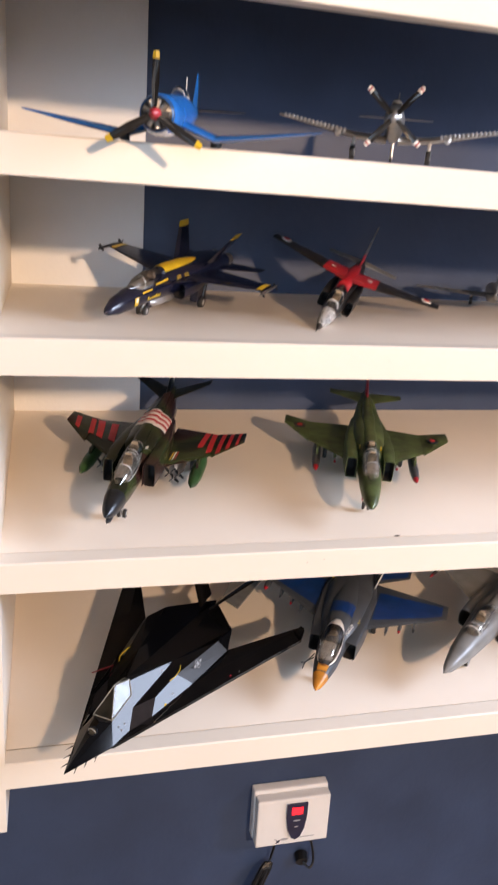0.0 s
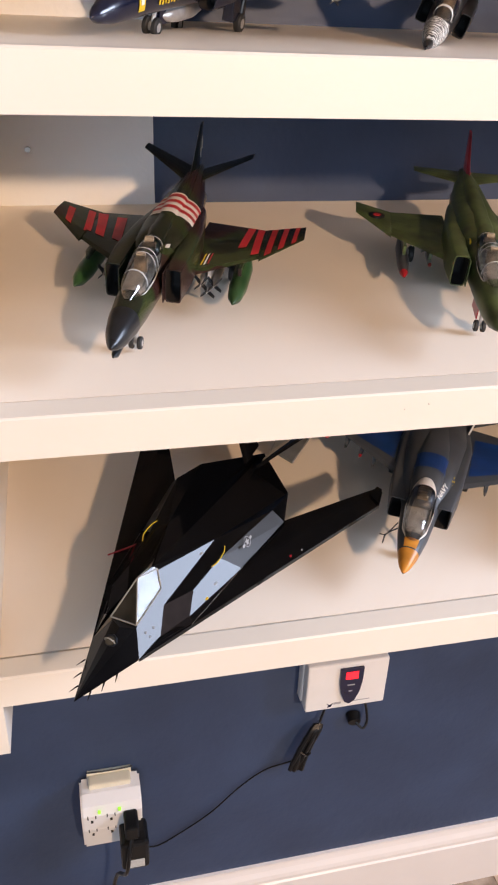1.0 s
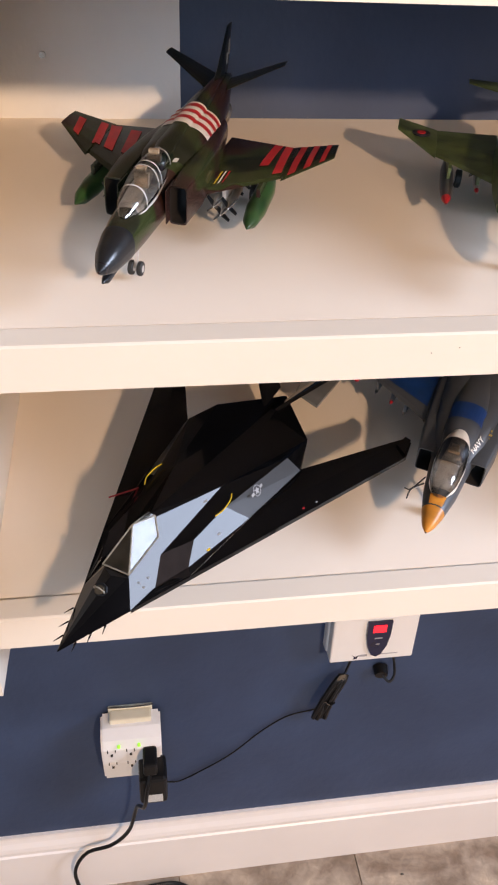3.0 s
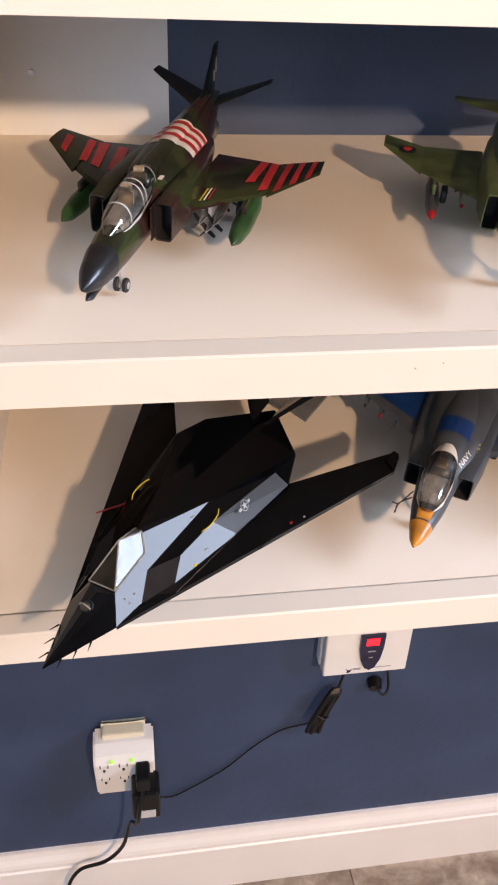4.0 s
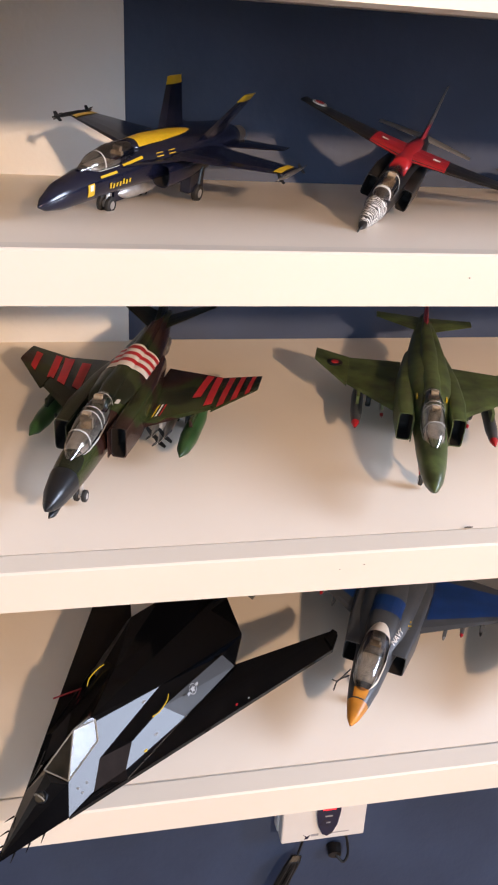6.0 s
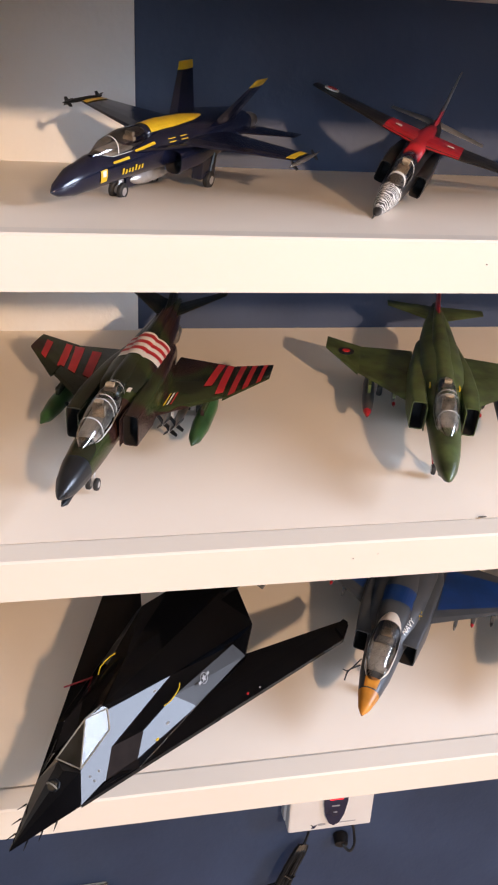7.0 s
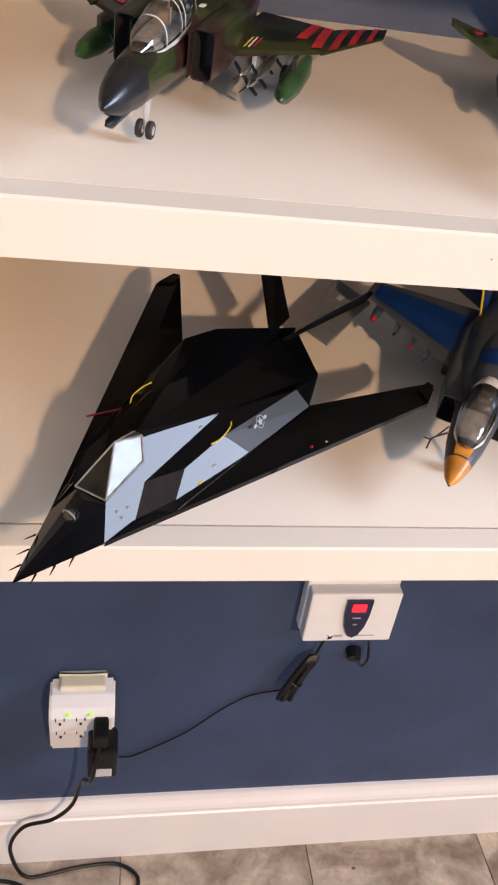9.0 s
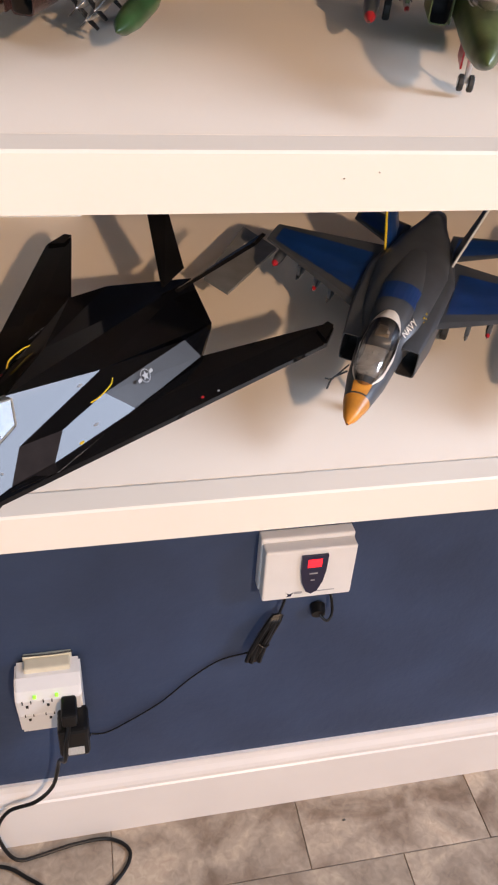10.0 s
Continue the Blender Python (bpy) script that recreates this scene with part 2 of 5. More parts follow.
def tube(bm, pts, r, n=8, fine=8):
    """A bent round cord through the points."""
    P = [Vector(p) for p in pts]
    P = [P[0] * 2 - P[1]] + P + [P[-1] * 2 - P[-2]]
    path = []
    for i in range(1, len(P) - 2):
        for k in range(fine):
            t = k / fine
            path.append(0.5 * (2 * P[i] + (P[i + 1] - P[i - 1]) * t + (2 * P[i - 1] - 5 * P[i] + 4 * P[i + 1] - P[i + 2]) * t * t + (3 * P[i] - P[i - 1] - 3 * P[i + 1] + P[i + 2]) * t ** 3))
    path.append(P[-2])
    rings, side = [], None
    for i, c in enumerate(path):
        d = (path[min(i + 1, len(path) - 1)] - path[max(i - 1, 0)]).normalized()
        side = d.orthogonal().normalized() if side is None else (side - d * side.dot(d)).normalized()
        up = d.cross(side)
        rings.append([bm.verts.new(c + (side * math.cos(2 * math.pi * k / n) + up * math.sin(2 * math.pi * k / n)) * r) for k in range(n)])
    for a, b in zip(rings, rings[1:]):
        for k in range(n):
            bm.faces.new((a[k], a[(k + 1) % n], b[(k + 1) % n], b[k]))
    bm.faces.new(rings[0][::-1]), bm.faces.new(rings[-1])
    bmesh.ops.recalc_face_normals(bm, faces=bm.faces)
    return bm


def B():
    return bmesh.new()


def bmesh_speck(r, at):
    """A small uneven crumb."""
    bm = B()
    bmesh.ops.create_icosphere(bm, subdivisions=1, radius=r, matrix=Matrix.Translation(at) @ Matrix.Diagonal((1, 0.6, 0.4, 1)))
    return bm


def wheel(K, e, x, st, r, w, leg_top, twin=False, leg_mat=None, z0=0.0):
    """A wheel with tyre and hub on its leg."""
    bm = B()
    cyl(bm, K(x, st, z0 + r), K(x, st + 0.25, leg_top), abs(K(0.09, 0, 0).x), n=8)
    leg = part("landing_gear_leg", bm, leg_mat or SILVER, e)
    for sx in ((-1, 1) if twin else (0,)):
        cx = x + sx * w * 0.9
        bm = B()
        a, b = K(cx - w / 2, st, z0 + r), K(cx + w / 2, st, z0 + r)
        rr = (K(0, st, r) - K(0, st, 0)).length
        m = a.lerp(b, 0.5)
        cyl(bm, a, a.lerp(b, 0.2), rr * 0.86, rr, 20)
        cyl(bm, a.lerp(b, 0.2), a.lerp(b, 0.8), rr, rr, 20)
        cyl(bm, a.lerp(b, 0.8), b, rr, rr * 0.86, 20)
        part("tyre", bm, RUBBER, leg, "black rubber tyre")
        bm = B()
        cyl(bm, a.lerp(b, -0.03), a.lerp(b, 1.03), rr * 0.5, n=14)
        part("hub", bm, SILVER, leg, "silver wheel hub")
    return leg


def canopy(K, e, secs, hoops=(), glass=None, frame_mat=None, rim=True, rim_width=7):
    """A clear hood over the upper half of a lofted body, with frame hoops, a seat and a pilot's headrest block."""
    g = part("canopy", loft_patch(B(), K, secs, secs[0][0], secs[-1][0], -6, 186, 0.0, 18, 16), glass or GLASS, e, "clear plastic canopy", smooth=True)
    for h in hoops:
        part("canopy_frame", loft_patch(B(), K, secs, h - 0.035, h + 0.035, -6, 186, 0.02, 1, 16), frame_mat or FROST, g)
    if rim:
        for u in (-8, 189 - rim_width):
            part("canopy_frame", loft_patch(B(), K, secs, secs[0][0] + 0.05, secs[-1][0] - 0.05, u, u + rim_width, 0.022, 14, 2), frame_mat or FROST, g)
    return g


def seat(K, e, st, z, w=0.5):
    bm = B()
    for dims in ((-w / 2, w / 2, 0, 0.18, 0, 0.85), (-w / 2, w / 2, -0.5, 0.0, 0, 0.15), (-w / 3, w / 3, 0.0, 0.2, 0.86, 1.05)):
        a, b = K(dims[0], st + dims[2], z + dims[4]), K(dims[1], st + dims[3], z + dims[5])
        box(bm, a.x, b.x, a.y, b.y, a.z, b.z)
    return part("ejection_seat", bm, SEAT, e, "dark cockpit seat with tan cushions")


def store(K, e, x, st, z, length, r, mat, name="drop_tank", label="", fins=None, tip=None):
    secs = S((st, z, 0.02, 0.02, 2, x), (st + length * 0.12, z, r * 0.72, r * 0.72, 2, x), (st + length * 0.3, z, r, r, 2, x), (st + length * 0.65, z, r, r, 2, x), (st + length * 0.9, z, r * 0.5, r * 0.5, 2, x), (st + length, z, 0.04, 0.04, 2, x))
    t = part(name, loft(B(), K, secs, 16), mat, e, label, smooth=True)
    if tip:
        part("nose_tip", loft_patch(B(), K, secs, st, st + length * 0.1, 0, 360, 0.015, 6, 16), tip, t, "red painted tip")
    for s0 in fins or ():
        for k in range(4):
            a = math.pi / 4 + k * math.pi / 2
            d = Vector((math.cos(a), 0, math.sin(a))) * r * 2.6
            q = [K(x, s0, z), K(x, s0 + 0.35, z), K(x + d.x, s0 + 0.35, z + d.z), K(x + d.x, s0 + 0.15, z + d.z)]
            n = (q[1] - q[0]).cross(q[2] - q[0]).normalized() * 0.0003
            part("tail_vane", prism(B(), [v - n for v in q], n * 2), RADOME, t)
    return t


def pylon(K, e, x, st0, st1, z0, z1, mat):
    bm = B()
    a, b = K(x - 0.07, st0, z0), K(x + 0.07, st1, z1)
    box(bm, a.x, b.x, a.y, b.y, a.z, b.z)
    return part("pylon", bm, mat, e)


def lettering(word, size, mat, m, parent, name="lettering"):
    cu = bpy.data.curves.new("lettering", "FONT")
    cu.body, cu.size, cu.extrude = word, size, 0.00012
    cu.align_x, cu.align_y = "CENTER", "CENTER"
    tmp = bpy.data.objects.new("lettering", cu)
    me = bpy.data.meshes.new_from_object(tmp)
    bpy.data.objects.remove(tmp)
    me.transform(m)
    me.materials.clear()
    me.materials.append(mat)
    ob = new(name, me)
    ob.parent = parent
    return ob


def intake(K, e, secs, mat, lip=0.35, smooth=True):
    """A side air intake: an open-mouthed trunk with a dark duct inside."""
    t = part("air_intake", loft(B(), K, secs, 20, close=False), mat, e, smooth=smooth)
    z, hw, hh, n, xo = secs[0][1:6]
    inner = S((secs[0][0], z, hw * 0.9, hh * 0.93, n, xo), (secs[0][0] + 1.2, z, hw * 0.75, hh * 0.8, n, xo), (secs[0][0] + 1.22, z, 0.01, 0.01, n, xo))
    part("intake_duct", loft(B(), K, inner, 20, close=False), DUCT, t, "dark intake duct", smooth=True)
    bm = B()
    n2 = 20
    o = [bm.verts.new(K(*ring_at(secs, secs[0][0], 2 * math.pi * k / n2))) for k in range(n2)]
    i = [bm.verts.new(K(*ring_at(inner, secs[0][0], 2 * math.pi * k / n2))) for k in range(n2)]
    for k in range(n2):
        bm.faces.new((o[k], o[(k + 1) % n2], i[(k + 1) % n2], i[k]))
    part("intake_lip", bm, mat, t)
    return t


# ---- aircraft materials ----
def camo(name, colours, scale=22.0, rough=0.35, detail=1.5, grime=0.2):
    m = bpy.data.materials.new(name)
    m.use_nodes = True
    nt = m.node_tree
    bsdf = nt.nodes["Principled BSDF"]
    tc = nt.nodes.new("ShaderNodeTexCoord")
    n1 = nt.nodes.new("ShaderNodeTexNoise")
    n1.inputs["Scale"].default_value, n1.inputs["Detail"].default_value = scale, detail
    ramp = nt.nodes.new("ShaderNodeValToRGB")
    ramp.color_ramp.interpolation = "CONSTANT"
    els = ramp.color_ramp.elements
    els[0].position, els[0].color = 0.0, (*colours[0], 1)
    els[1].position, els[1].color = 0.45, (*colours[1], 1)
    for k, c in enumerate(colours[2:]):
        el = els.new(0.55 + 0.1 * k)
        el.color = (*c, 1)
    n2 = nt.nodes.new("ShaderNodeTexNoise")
    n2.inputs["Scale"].default_value, n2.inputs["Detail"].default_value = 160, 5
    mix = nt.nodes.new("ShaderNodeMixRGB")
    mix.blend_type = "MULTIPLY"
    mix.inputs[0].default_value = grime
    nt.links.new(tc.outputs["Object"], n1.inputs["Vector"])
    nt.links.new(tc.outputs["Object"], n2.inputs["Vector"])
    nt.links.new(n1.outputs["Fac"], ramp.inputs["Fac"])
    nt.links.new(ramp.outputs["Color"], mix.inputs[1])
    nt.links.new(n2.outputs["Fac"], mix.inputs[2])
    nt.links.new(mix.outputs["Color"], bsdf.inputs["Base Color"])
    bsdf.inputs["Roughness"].default_value = rough
    return m


def zebra(name):
    m = bpy.data.materials.new(name)
    m.use_nodes = True
    nt = m.node_tree
    bsdf = nt.nodes["Principled BSDF"]
    tc = nt.nodes.new("ShaderNodeTexCoord")
    w = nt.nodes.new("ShaderNodeTexWave")
    w.bands_direction = "Y"
    w.inputs["Scale"].default_value, w.inputs["Distortion"].default_value, w.inputs["Detail"].default_value, w.inputs["Detail Scale"].default_value = 105, 11, 2, 1.2
    r = nt.nodes.new("ShaderNodeValToRGB")
    r.color_ramp.interpolation = "CONSTANT"
    r.color_ramp.elements[0].color, r.color_ramp.elements[1].color = (0.02, 0.02, 0.02, 1), (0.7, 0.7, 0.68, 1)
    r.color_ramp.elements[1].position = 0.56
    nt.links.new(tc.outputs["Object"], w.inputs["Vector"])
    nt.links.new(w.outputs["Fac"], r.inputs["Fac"])
    nt.links.new(r.outputs["Color"], bsdf.inputs["Base Color"])
    bsdf.inputs["Roughness"].default_value = 0.35
    return m


def clear(name, tint=(1, 1, 1), gloss=0.10, rough=0.04):
    """Thin clear plastic: mostly see-through, with a glossy skin."""
    m = bpy.data.materials.new(name)
    m.use_nodes = True
    nt = m.node_tree
    nt.nodes.remove(nt.nodes["Principled BSDF"])
    t, g, mix = nt.nodes.new("ShaderNodeBsdfTransparent"), nt.nodes.new("ShaderNodeBsdfGlossy"), nt.nodes.new("ShaderNodeMixShader")
    lw, ad = nt.nodes.new("ShaderNodeLayerWeight"), nt.nodes.new("ShaderNodeMath")
    lw.inputs[0].default_value = 0.35
    ad.operation, ad.inputs[1].default_value = "ADD", gloss
    t.inputs[0].default_value = (*tint, 1)
    g.inputs["Roughness"].default_value = rough
    nt.links.new(lw.outputs["Fresnel"], ad.inputs[0])
    nt.links.new(ad.outputs[0], mix.inputs[0])
    nt.links.new(t.outputs[0], mix.inputs[1])
    nt.links.new(g.outputs[0], mix.inputs[2])
    nt.links.new(mix.outputs[0], nt.nodes["Material Output"].inputs[0])
    return m


BLACK = material("black_model_paint", (0.003, 0.003, 0.0035), 0.07, vary=0.25, scale=30, spec=0.20)
BLACKPANEL = material("black_panel_paint", (0.010, 0.0095, 0.0095), 0.34, vary=0.2, scale=60)
GRILLE = material("intake_grille", (0.014, 0.011, 0.011), 0.8, vary=0.2, scale=120, spec=0.15)
# same black paint, greyed and dulled so the aft panel loses the window glare
DULLEDBLACK = material("black_paint_dulled", (0.016, 0.017, 0.019), 0.55, vary=0.15, scale=60)
RUBBER = material("rubber", (0.012, 0.012, 0.012), 0.6)
DUCT = material("dark_duct", (0.012, 0.010, 0.010), 0.8)
SILVER = material("silver_paint", (0.55, 0.55, 0.55), 0.32, metal=0.7, vary=0.15, scale=150)
STEEL = material("bare_metal", (0.38, 0.36, 0.33), 0.3, metal=0.9, vary=0.3, scale=60)
SEAT = material("cockpit_seat", (0.34, 0.27, 0.19), 0.7, vary=0.6, scale=160)
COCKPIT = material("cockpit_grey", (0.25, 0.22, 0.18), 0.6, vary=0.4, scale=160)
FROST = material("clear_plastic_edge", (0.50, 0.51, 0.50), 0.25, vary=0.1)
PALERIM = material("pale_canopy_rim", (0.62, 0.58, 0.52), 0.3, vary=0.08, scale=80)
PANEEDGE = material("worn_pane_edge", (0.22, 0.21, 0.18), 0.35, vary=0.3, scale=200)
GREYBAR2 = material("pale_grey_decal", (0.30, 0.31, 0.32), 0.4, vary=0.1)
GLASS = clear("clear_canopy_plastic", (1, 1, 1), 0.15, 0.12)
GOLDGLASS = material("tinted_canopy_pane", (0.045, 0.040, 0.030), 0.06, vary=0.4, scale=60, spec=0.8)
CAMO = camo("jungle_camouflage", [(0.009, 0.013, 0.006), (0.026, 0.037, 0.011), (0.030, 0.013, 0.010), (0.018, 0.009, 0.007)], 15, 0.26, 1.2)
GREEN = material("olive_green_paint", (0.052, 0.077, 0.024), 0.36, vary=0.65, scale=55)
TANKGREEN = material("tank_green_paint", (0.020, 0.062, 0.018), 0.3, vary=0.4, scale=50)
DARKGREEN = material("dark_tail_paint", (0.008, 0.010, 0.007), 0.35, vary=0.4, scale=40)
RED = material("red_paint", (0.36, 0.012, 0.018), 0.3, vary=0.15, scale=60)
STRIPE = material("red_stripe_decal", (0.40, 0.018, 0.022), 0.4, vary=0.2, scale=60)
WHITE = material("white_decal", (0.72, 0.70, 0.66), 0.4, vary=0.06, scale=60)
RADOME = material("radome_black", (0.006, 0.008, 0.011), 0.32, vary=0.2, scale=60)
YELLOW = material("yellow_paint", (0.62, 0.42, 0.015), 0.35, vary=0.1, scale=60)
BLUEBLACK = material("dark_navy_gloss_paint", (0.005, 0.007, 0.022), 0.2, vary=0.2, scale=40, spec=0.6)
F35GREY = material("gunmetal_grey_paint", (0.047, 0.054, 0.064), 0.38, vary=0.16, scale=50)
BLUE = material("bright_blue_paint", (0.003, 0.030, 0.14), 0.32, vary=0.25, scale=40)
ORANGE = material("ochre_radome_paint", (0.50, 0.20, 0.022), 0.4, vary=0.25, scale=60)
GREYMID = material("grey_jet_paint", (0.16, 0.165, 0.165), 0.38, vary=0.2, scale=40)
CORBLUE = material("glossy_blue_paint", (0.010, 0.110, 0.36), 0.25, vary=0.15, scale=40)
ZEBRA = zebra("zebra_stripe_paint")
PROP = material("propeller_black", (0.012, 0.011, 0.010), 0.25)


# ---- camouflaged twin-seat jet on the third shelf, and the green one beside it ----
def twin_seat_jet(name, label, p, body_mat, tail_mat, tank_mat, striped):
    e, K = aircraft(name, label, p, 9)
    body = S((0.0, 1.98, 0.03, 0.03), (0.25, 1.99, 0.2, 0.22), (0.8, 2.03, 0.4, 0.45), (1.7, 2.08, 0.55, 0.6), (2.8, 2.12, 0.66, 0.66), (4.6, 2.15, 0.74, 0.72), (6.4, 2.3, 0.95, 0.86), (7.2, 2.45, 1.1, 0.98), (9.0, 2.5, 1.18, 1.0), (12.0, 2.5, 1.05, 0.9), (14.4, 2.75, 0.75, 0.72), (16.6, 3.0, 0.34, 0.42), (17.6, 3.0, 0.12, 0.18))
    f = part("fuselage", loft(B(), K, body, 24), body_mat, e, smooth=True)
    part("radome", loft_patch(B(), K, body, 0.0, 1.85 if striped else 0.03, 0, 360, 0.012, 10, 24), RADOME if striped else body_mat, f, "black nose cone" if striped else "", smooth=True)
    if striped:
        part("chin_fairing", loft(B(), K, S((0.25, 1.5, 0.03, 0.03), (0.55, 1.46, 0.14, 0.13), (1.9, 1.5, 0.16, 0.15), (2.5, 1.6, 0.03, 0.03)), 12), RADOME, f, smooth=True)
    spine = S((5.7, 3.0, 0.35, 0.42), (7.5, 3.05, 0.5, 0.55), (11.0, 3.1, 0.5, 0.5), (14.5, 3.3, 0.3, 0.4), (16.4, 3.4, 0.1, 0.2))
    part("spine", loft(B(), K, spine, 18), body_mat, e, smooth=True)
    hood = S((2.35, 2.70, 0.12, 0.06), (3.1, 2.72, 0.46, 0.58), (4.2, 2.80, 0.54, 0.80), (5.6, 2.92, 0.52, 0.74), (6.6, 3.02, 0.40, 0.54))
    canopy(K, e, hood, (3.45, 4.65, 5.0, 6.35))
    part("cockpit_floor", loft_patch(B(), K, S(*[(h[0], h[1], h[2] * 0.93, 0.16) for h in hood]), 2.9, 6.2, 0, 180, 0.0), COCKPIT, e)
    seat(K, e, 4.35, 2.6), seat(K, e, 5.75, 2.7)
    for sx in (-1, 1):
        intake(K, e, S((4.75, 2.3, 0.33, 0.70, 7.0, sx * 1.18), (6.5, 2.3, 0.42, 0.76, 5.0, sx * 1.22), (9.5, 2.3, 0.5, 0.72, 3, sx * 1.05), (12.5, 2.3, 0.35, 0.55, 2.5, sx * 0.8)), body_mat)
        bm = B()
        a, b = K(sx * 0.84, 4.35, 1.75), K(sx * 0.88, 5.4, 2.95)
        box(bm, min(a.x, b.x), max(a.x, b.x), a.y, b.y, a.z, b.z)
        part("splitter_plate", bm, body_mat, e)
        ws = [(1.2, 6.6, 13.1, 1.85, 0.42), (4.0, 9.55, 13.0, 1.78, 0.22), (4.02, 9.25, 13.0, 1.80, 0.22), (5.85, 11.35, 12.95, 2.18, 0.10)]
        w = part("wing", wing(B(), K, ws, sx), body_mat, e)
        if striped:
            rows = ((2.1, 2.6, 0.30, 0.85, 0.9), (3.0, 3.5, 0.25, 0.92, 0.9), (3.75, 4.1, 0.25, 0.9, 0.7), (4.8, 5.15, 0.15, 0.75, 0.5)) if sx < 0 else ((3.0, 3.35, 0.35, 0.97, 0.25), (3.62, 3.95, 0.12, 0.97, 0.0), (4.2, 4.48, 0.05, 0.97, 0.1), (4.75, 5.0, 0.05, 0.97, 0.1), (5.3, 5.5, 0.05, 0.97, 0.1))
            for v0, v1, u0, u1, sk in rows:
                part("stripe", wing_patch(B(), K, ws, sx, v0, v1, u0, u1, sk), STRIPE, w, "red wing stripe")
            for k in range(3):
                part("decal", wing_patch(B(), K, ws, sx, 1.7 + 0.13 * k, 1.76 + 0.13 * k, 0.10, 0.28, 0.35), (YELLOW, WHITE, STRIPE)[k], w)
        else:
            for r, mat, lf in ((0.42, RADOME, 0.03), (0.2, STRIPE, 0.045)):
                x, st, z = wing_point(ws, 4.75, 0.45, 0, lf)
                bm = B()
                d = abs(K(r, 0, 0).x)
                cyl(bm, K(sx * x, st, z + 0.02), K(sx * x, st, z + 0.05 + lf), d, n=20)
                part("roundel", bm, mat, w, "round dark blue and red marking")
        sw = [(0.25, 14.6, 17.0, 3.15, 0.2), (2.73, 16.45, 17.35, 4.05 if striped else 3.1, 0.07)]
        part("tailplane", wing(B(), K, sw, sx), tail_mat, e)
        t = store(K, e, sx * 3.35, 6.3, 1.05, 5.6, 0.40 if striped else 0.30, tank_mat, "drop_tank", "green drop tank" if striped else "grey-green drop tank with red tip", None, None if striped else RED)
        pylon(K, e, sx * 3.35, 8.3, 10.6, 1.3, 1.8, body_mat)
        if striped:
            for k, (dx, dz) in enumerate(((-0.28, 0.0), (0.28, 0.0), (0.0, -0.3))):
                store(K, e, sx * (2.1 + dx), 7.3, 1.25 + dz, 3.1, 0.16, (SILVER, STEEL, SILVER)[k], "missile", "silver missile with black fins", (7.35, 9.9))
            pylon(K, e, sx * 2.1, 7.9, 10.2, 1.25, 1.8, SILVER)
        else:
            store(K, e, sx * 2.1, 7.4, 1.25, 2.8, 0.13, SILVER, "missile", "slim silver missile with red tip", (9.6,), RED)
            pylon(K, e, sx * 2.1, 8.0, 10.2, 1.3, 1.8, body_mat)
        wheel(K, e, sx * 2.7, 11.0, 0.42, 0.28, 1.75, z0=-0.02)
        noz = S((14.6, 2.2, 0.42, 0.42, 2, sx * 0.32), (15.6, 2.2, 0.32, 0.32, 2, sx * 0.30))
        part("exhaust_nozzle", loft(B(), K, noz, 18), STEEL, e, smooth=True)
    rows = [(3.2, 13.2, 17.0, 0, 0.3), (3.9, 14.9, 17.3, 0, 0.2), (5.3, 16.7, 17.7, 0, 0.08)]
    part("fin", fin(B(), K, rows), tail_mat if striped else RED, e, "dark tail fin" if striped else "red tail fin")
    if striped:
        for st, z, hh in ((16.4, 4.1, 0.22), (16.75, 4.5, 0.3)):
            bm = B()
            for sx in (-1, 1):
                a, b = K(sx * 0.10, st, z - hh), K(sx * 0.125, st + 0.16, z + hh)
                box(bm, min(a.x, b.x), max(a.x, b.x), a.y, b.y, a.z, b.z)
            part("marking_bar", bm, WHITE, e, "pale fin marking")
        # white spine band with red stripes
        for nm, shape, u0, u1 in (("body_band", body, -25, 128), ("spine_band", spine, 5, 175)):
            band = part(nm, loft_patch(B(), K, shape, 9.2, 11.6, u0, u1, 0.03, 10, 20), WHITE, e, "white band with red stripes over the fuselage", smooth=True)
            for s0 in (9.65, 10.35, 11.05):
                part("stripe", loft_patch(B(), K, shape, s0, s0 + 0.33, u0, u1, 0.05, 4, 20), STRIPE, band, smooth=True)
        bm = B()
        a, b = K(0.50, 6.4, 3.18), K(0.66, 6.75, 3.16)
        box(bm, a.x, b.x, a.y, b.y, b.z, a.z)
        part("data_plate", bm, WHITE, e)
    else:
        for sx in (-1, 1):
            bm = B()
            a, b = K(sx * 0.66, 6.4, 2.95), K(sx * 0.72, 6.75, 3.10)
            box(bm, min(a.x, b.x), max(a.x, b.x), a.y, b.y, a.z, b.z)
            part("marking", bm, YELLOW, e)
    wheel(K, e, 0, 3.45, 0.26, 0.18, 1.7, True, z0=0.12)
    bm = B()
    a, b = K(-0.35, 3.0, 0.9), K(-0.3, 4.4, 1.5)
    box(bm, a.x, b.x, a.y, b.y, a.z, b.z)
    part("gear_door", bm, WHITE if striped else RED, e)
    return e


twin_seat_jet("jet_fighter_model", "camouflaged model jet fighter with red wing stripes and white band", on_shelf(3, 0.065, 0.8324, -19.8, 0.9094), CAMO, DARKGREEN, TANKGREEN, True)
twin_seat_jet("jet_fighter_model", "olive green model jet fighter with red tail fin", on_shelf(3, 0.3421, 0.8295, -19.3, 0.88), GREEN, GREEN, F35GREY, False)


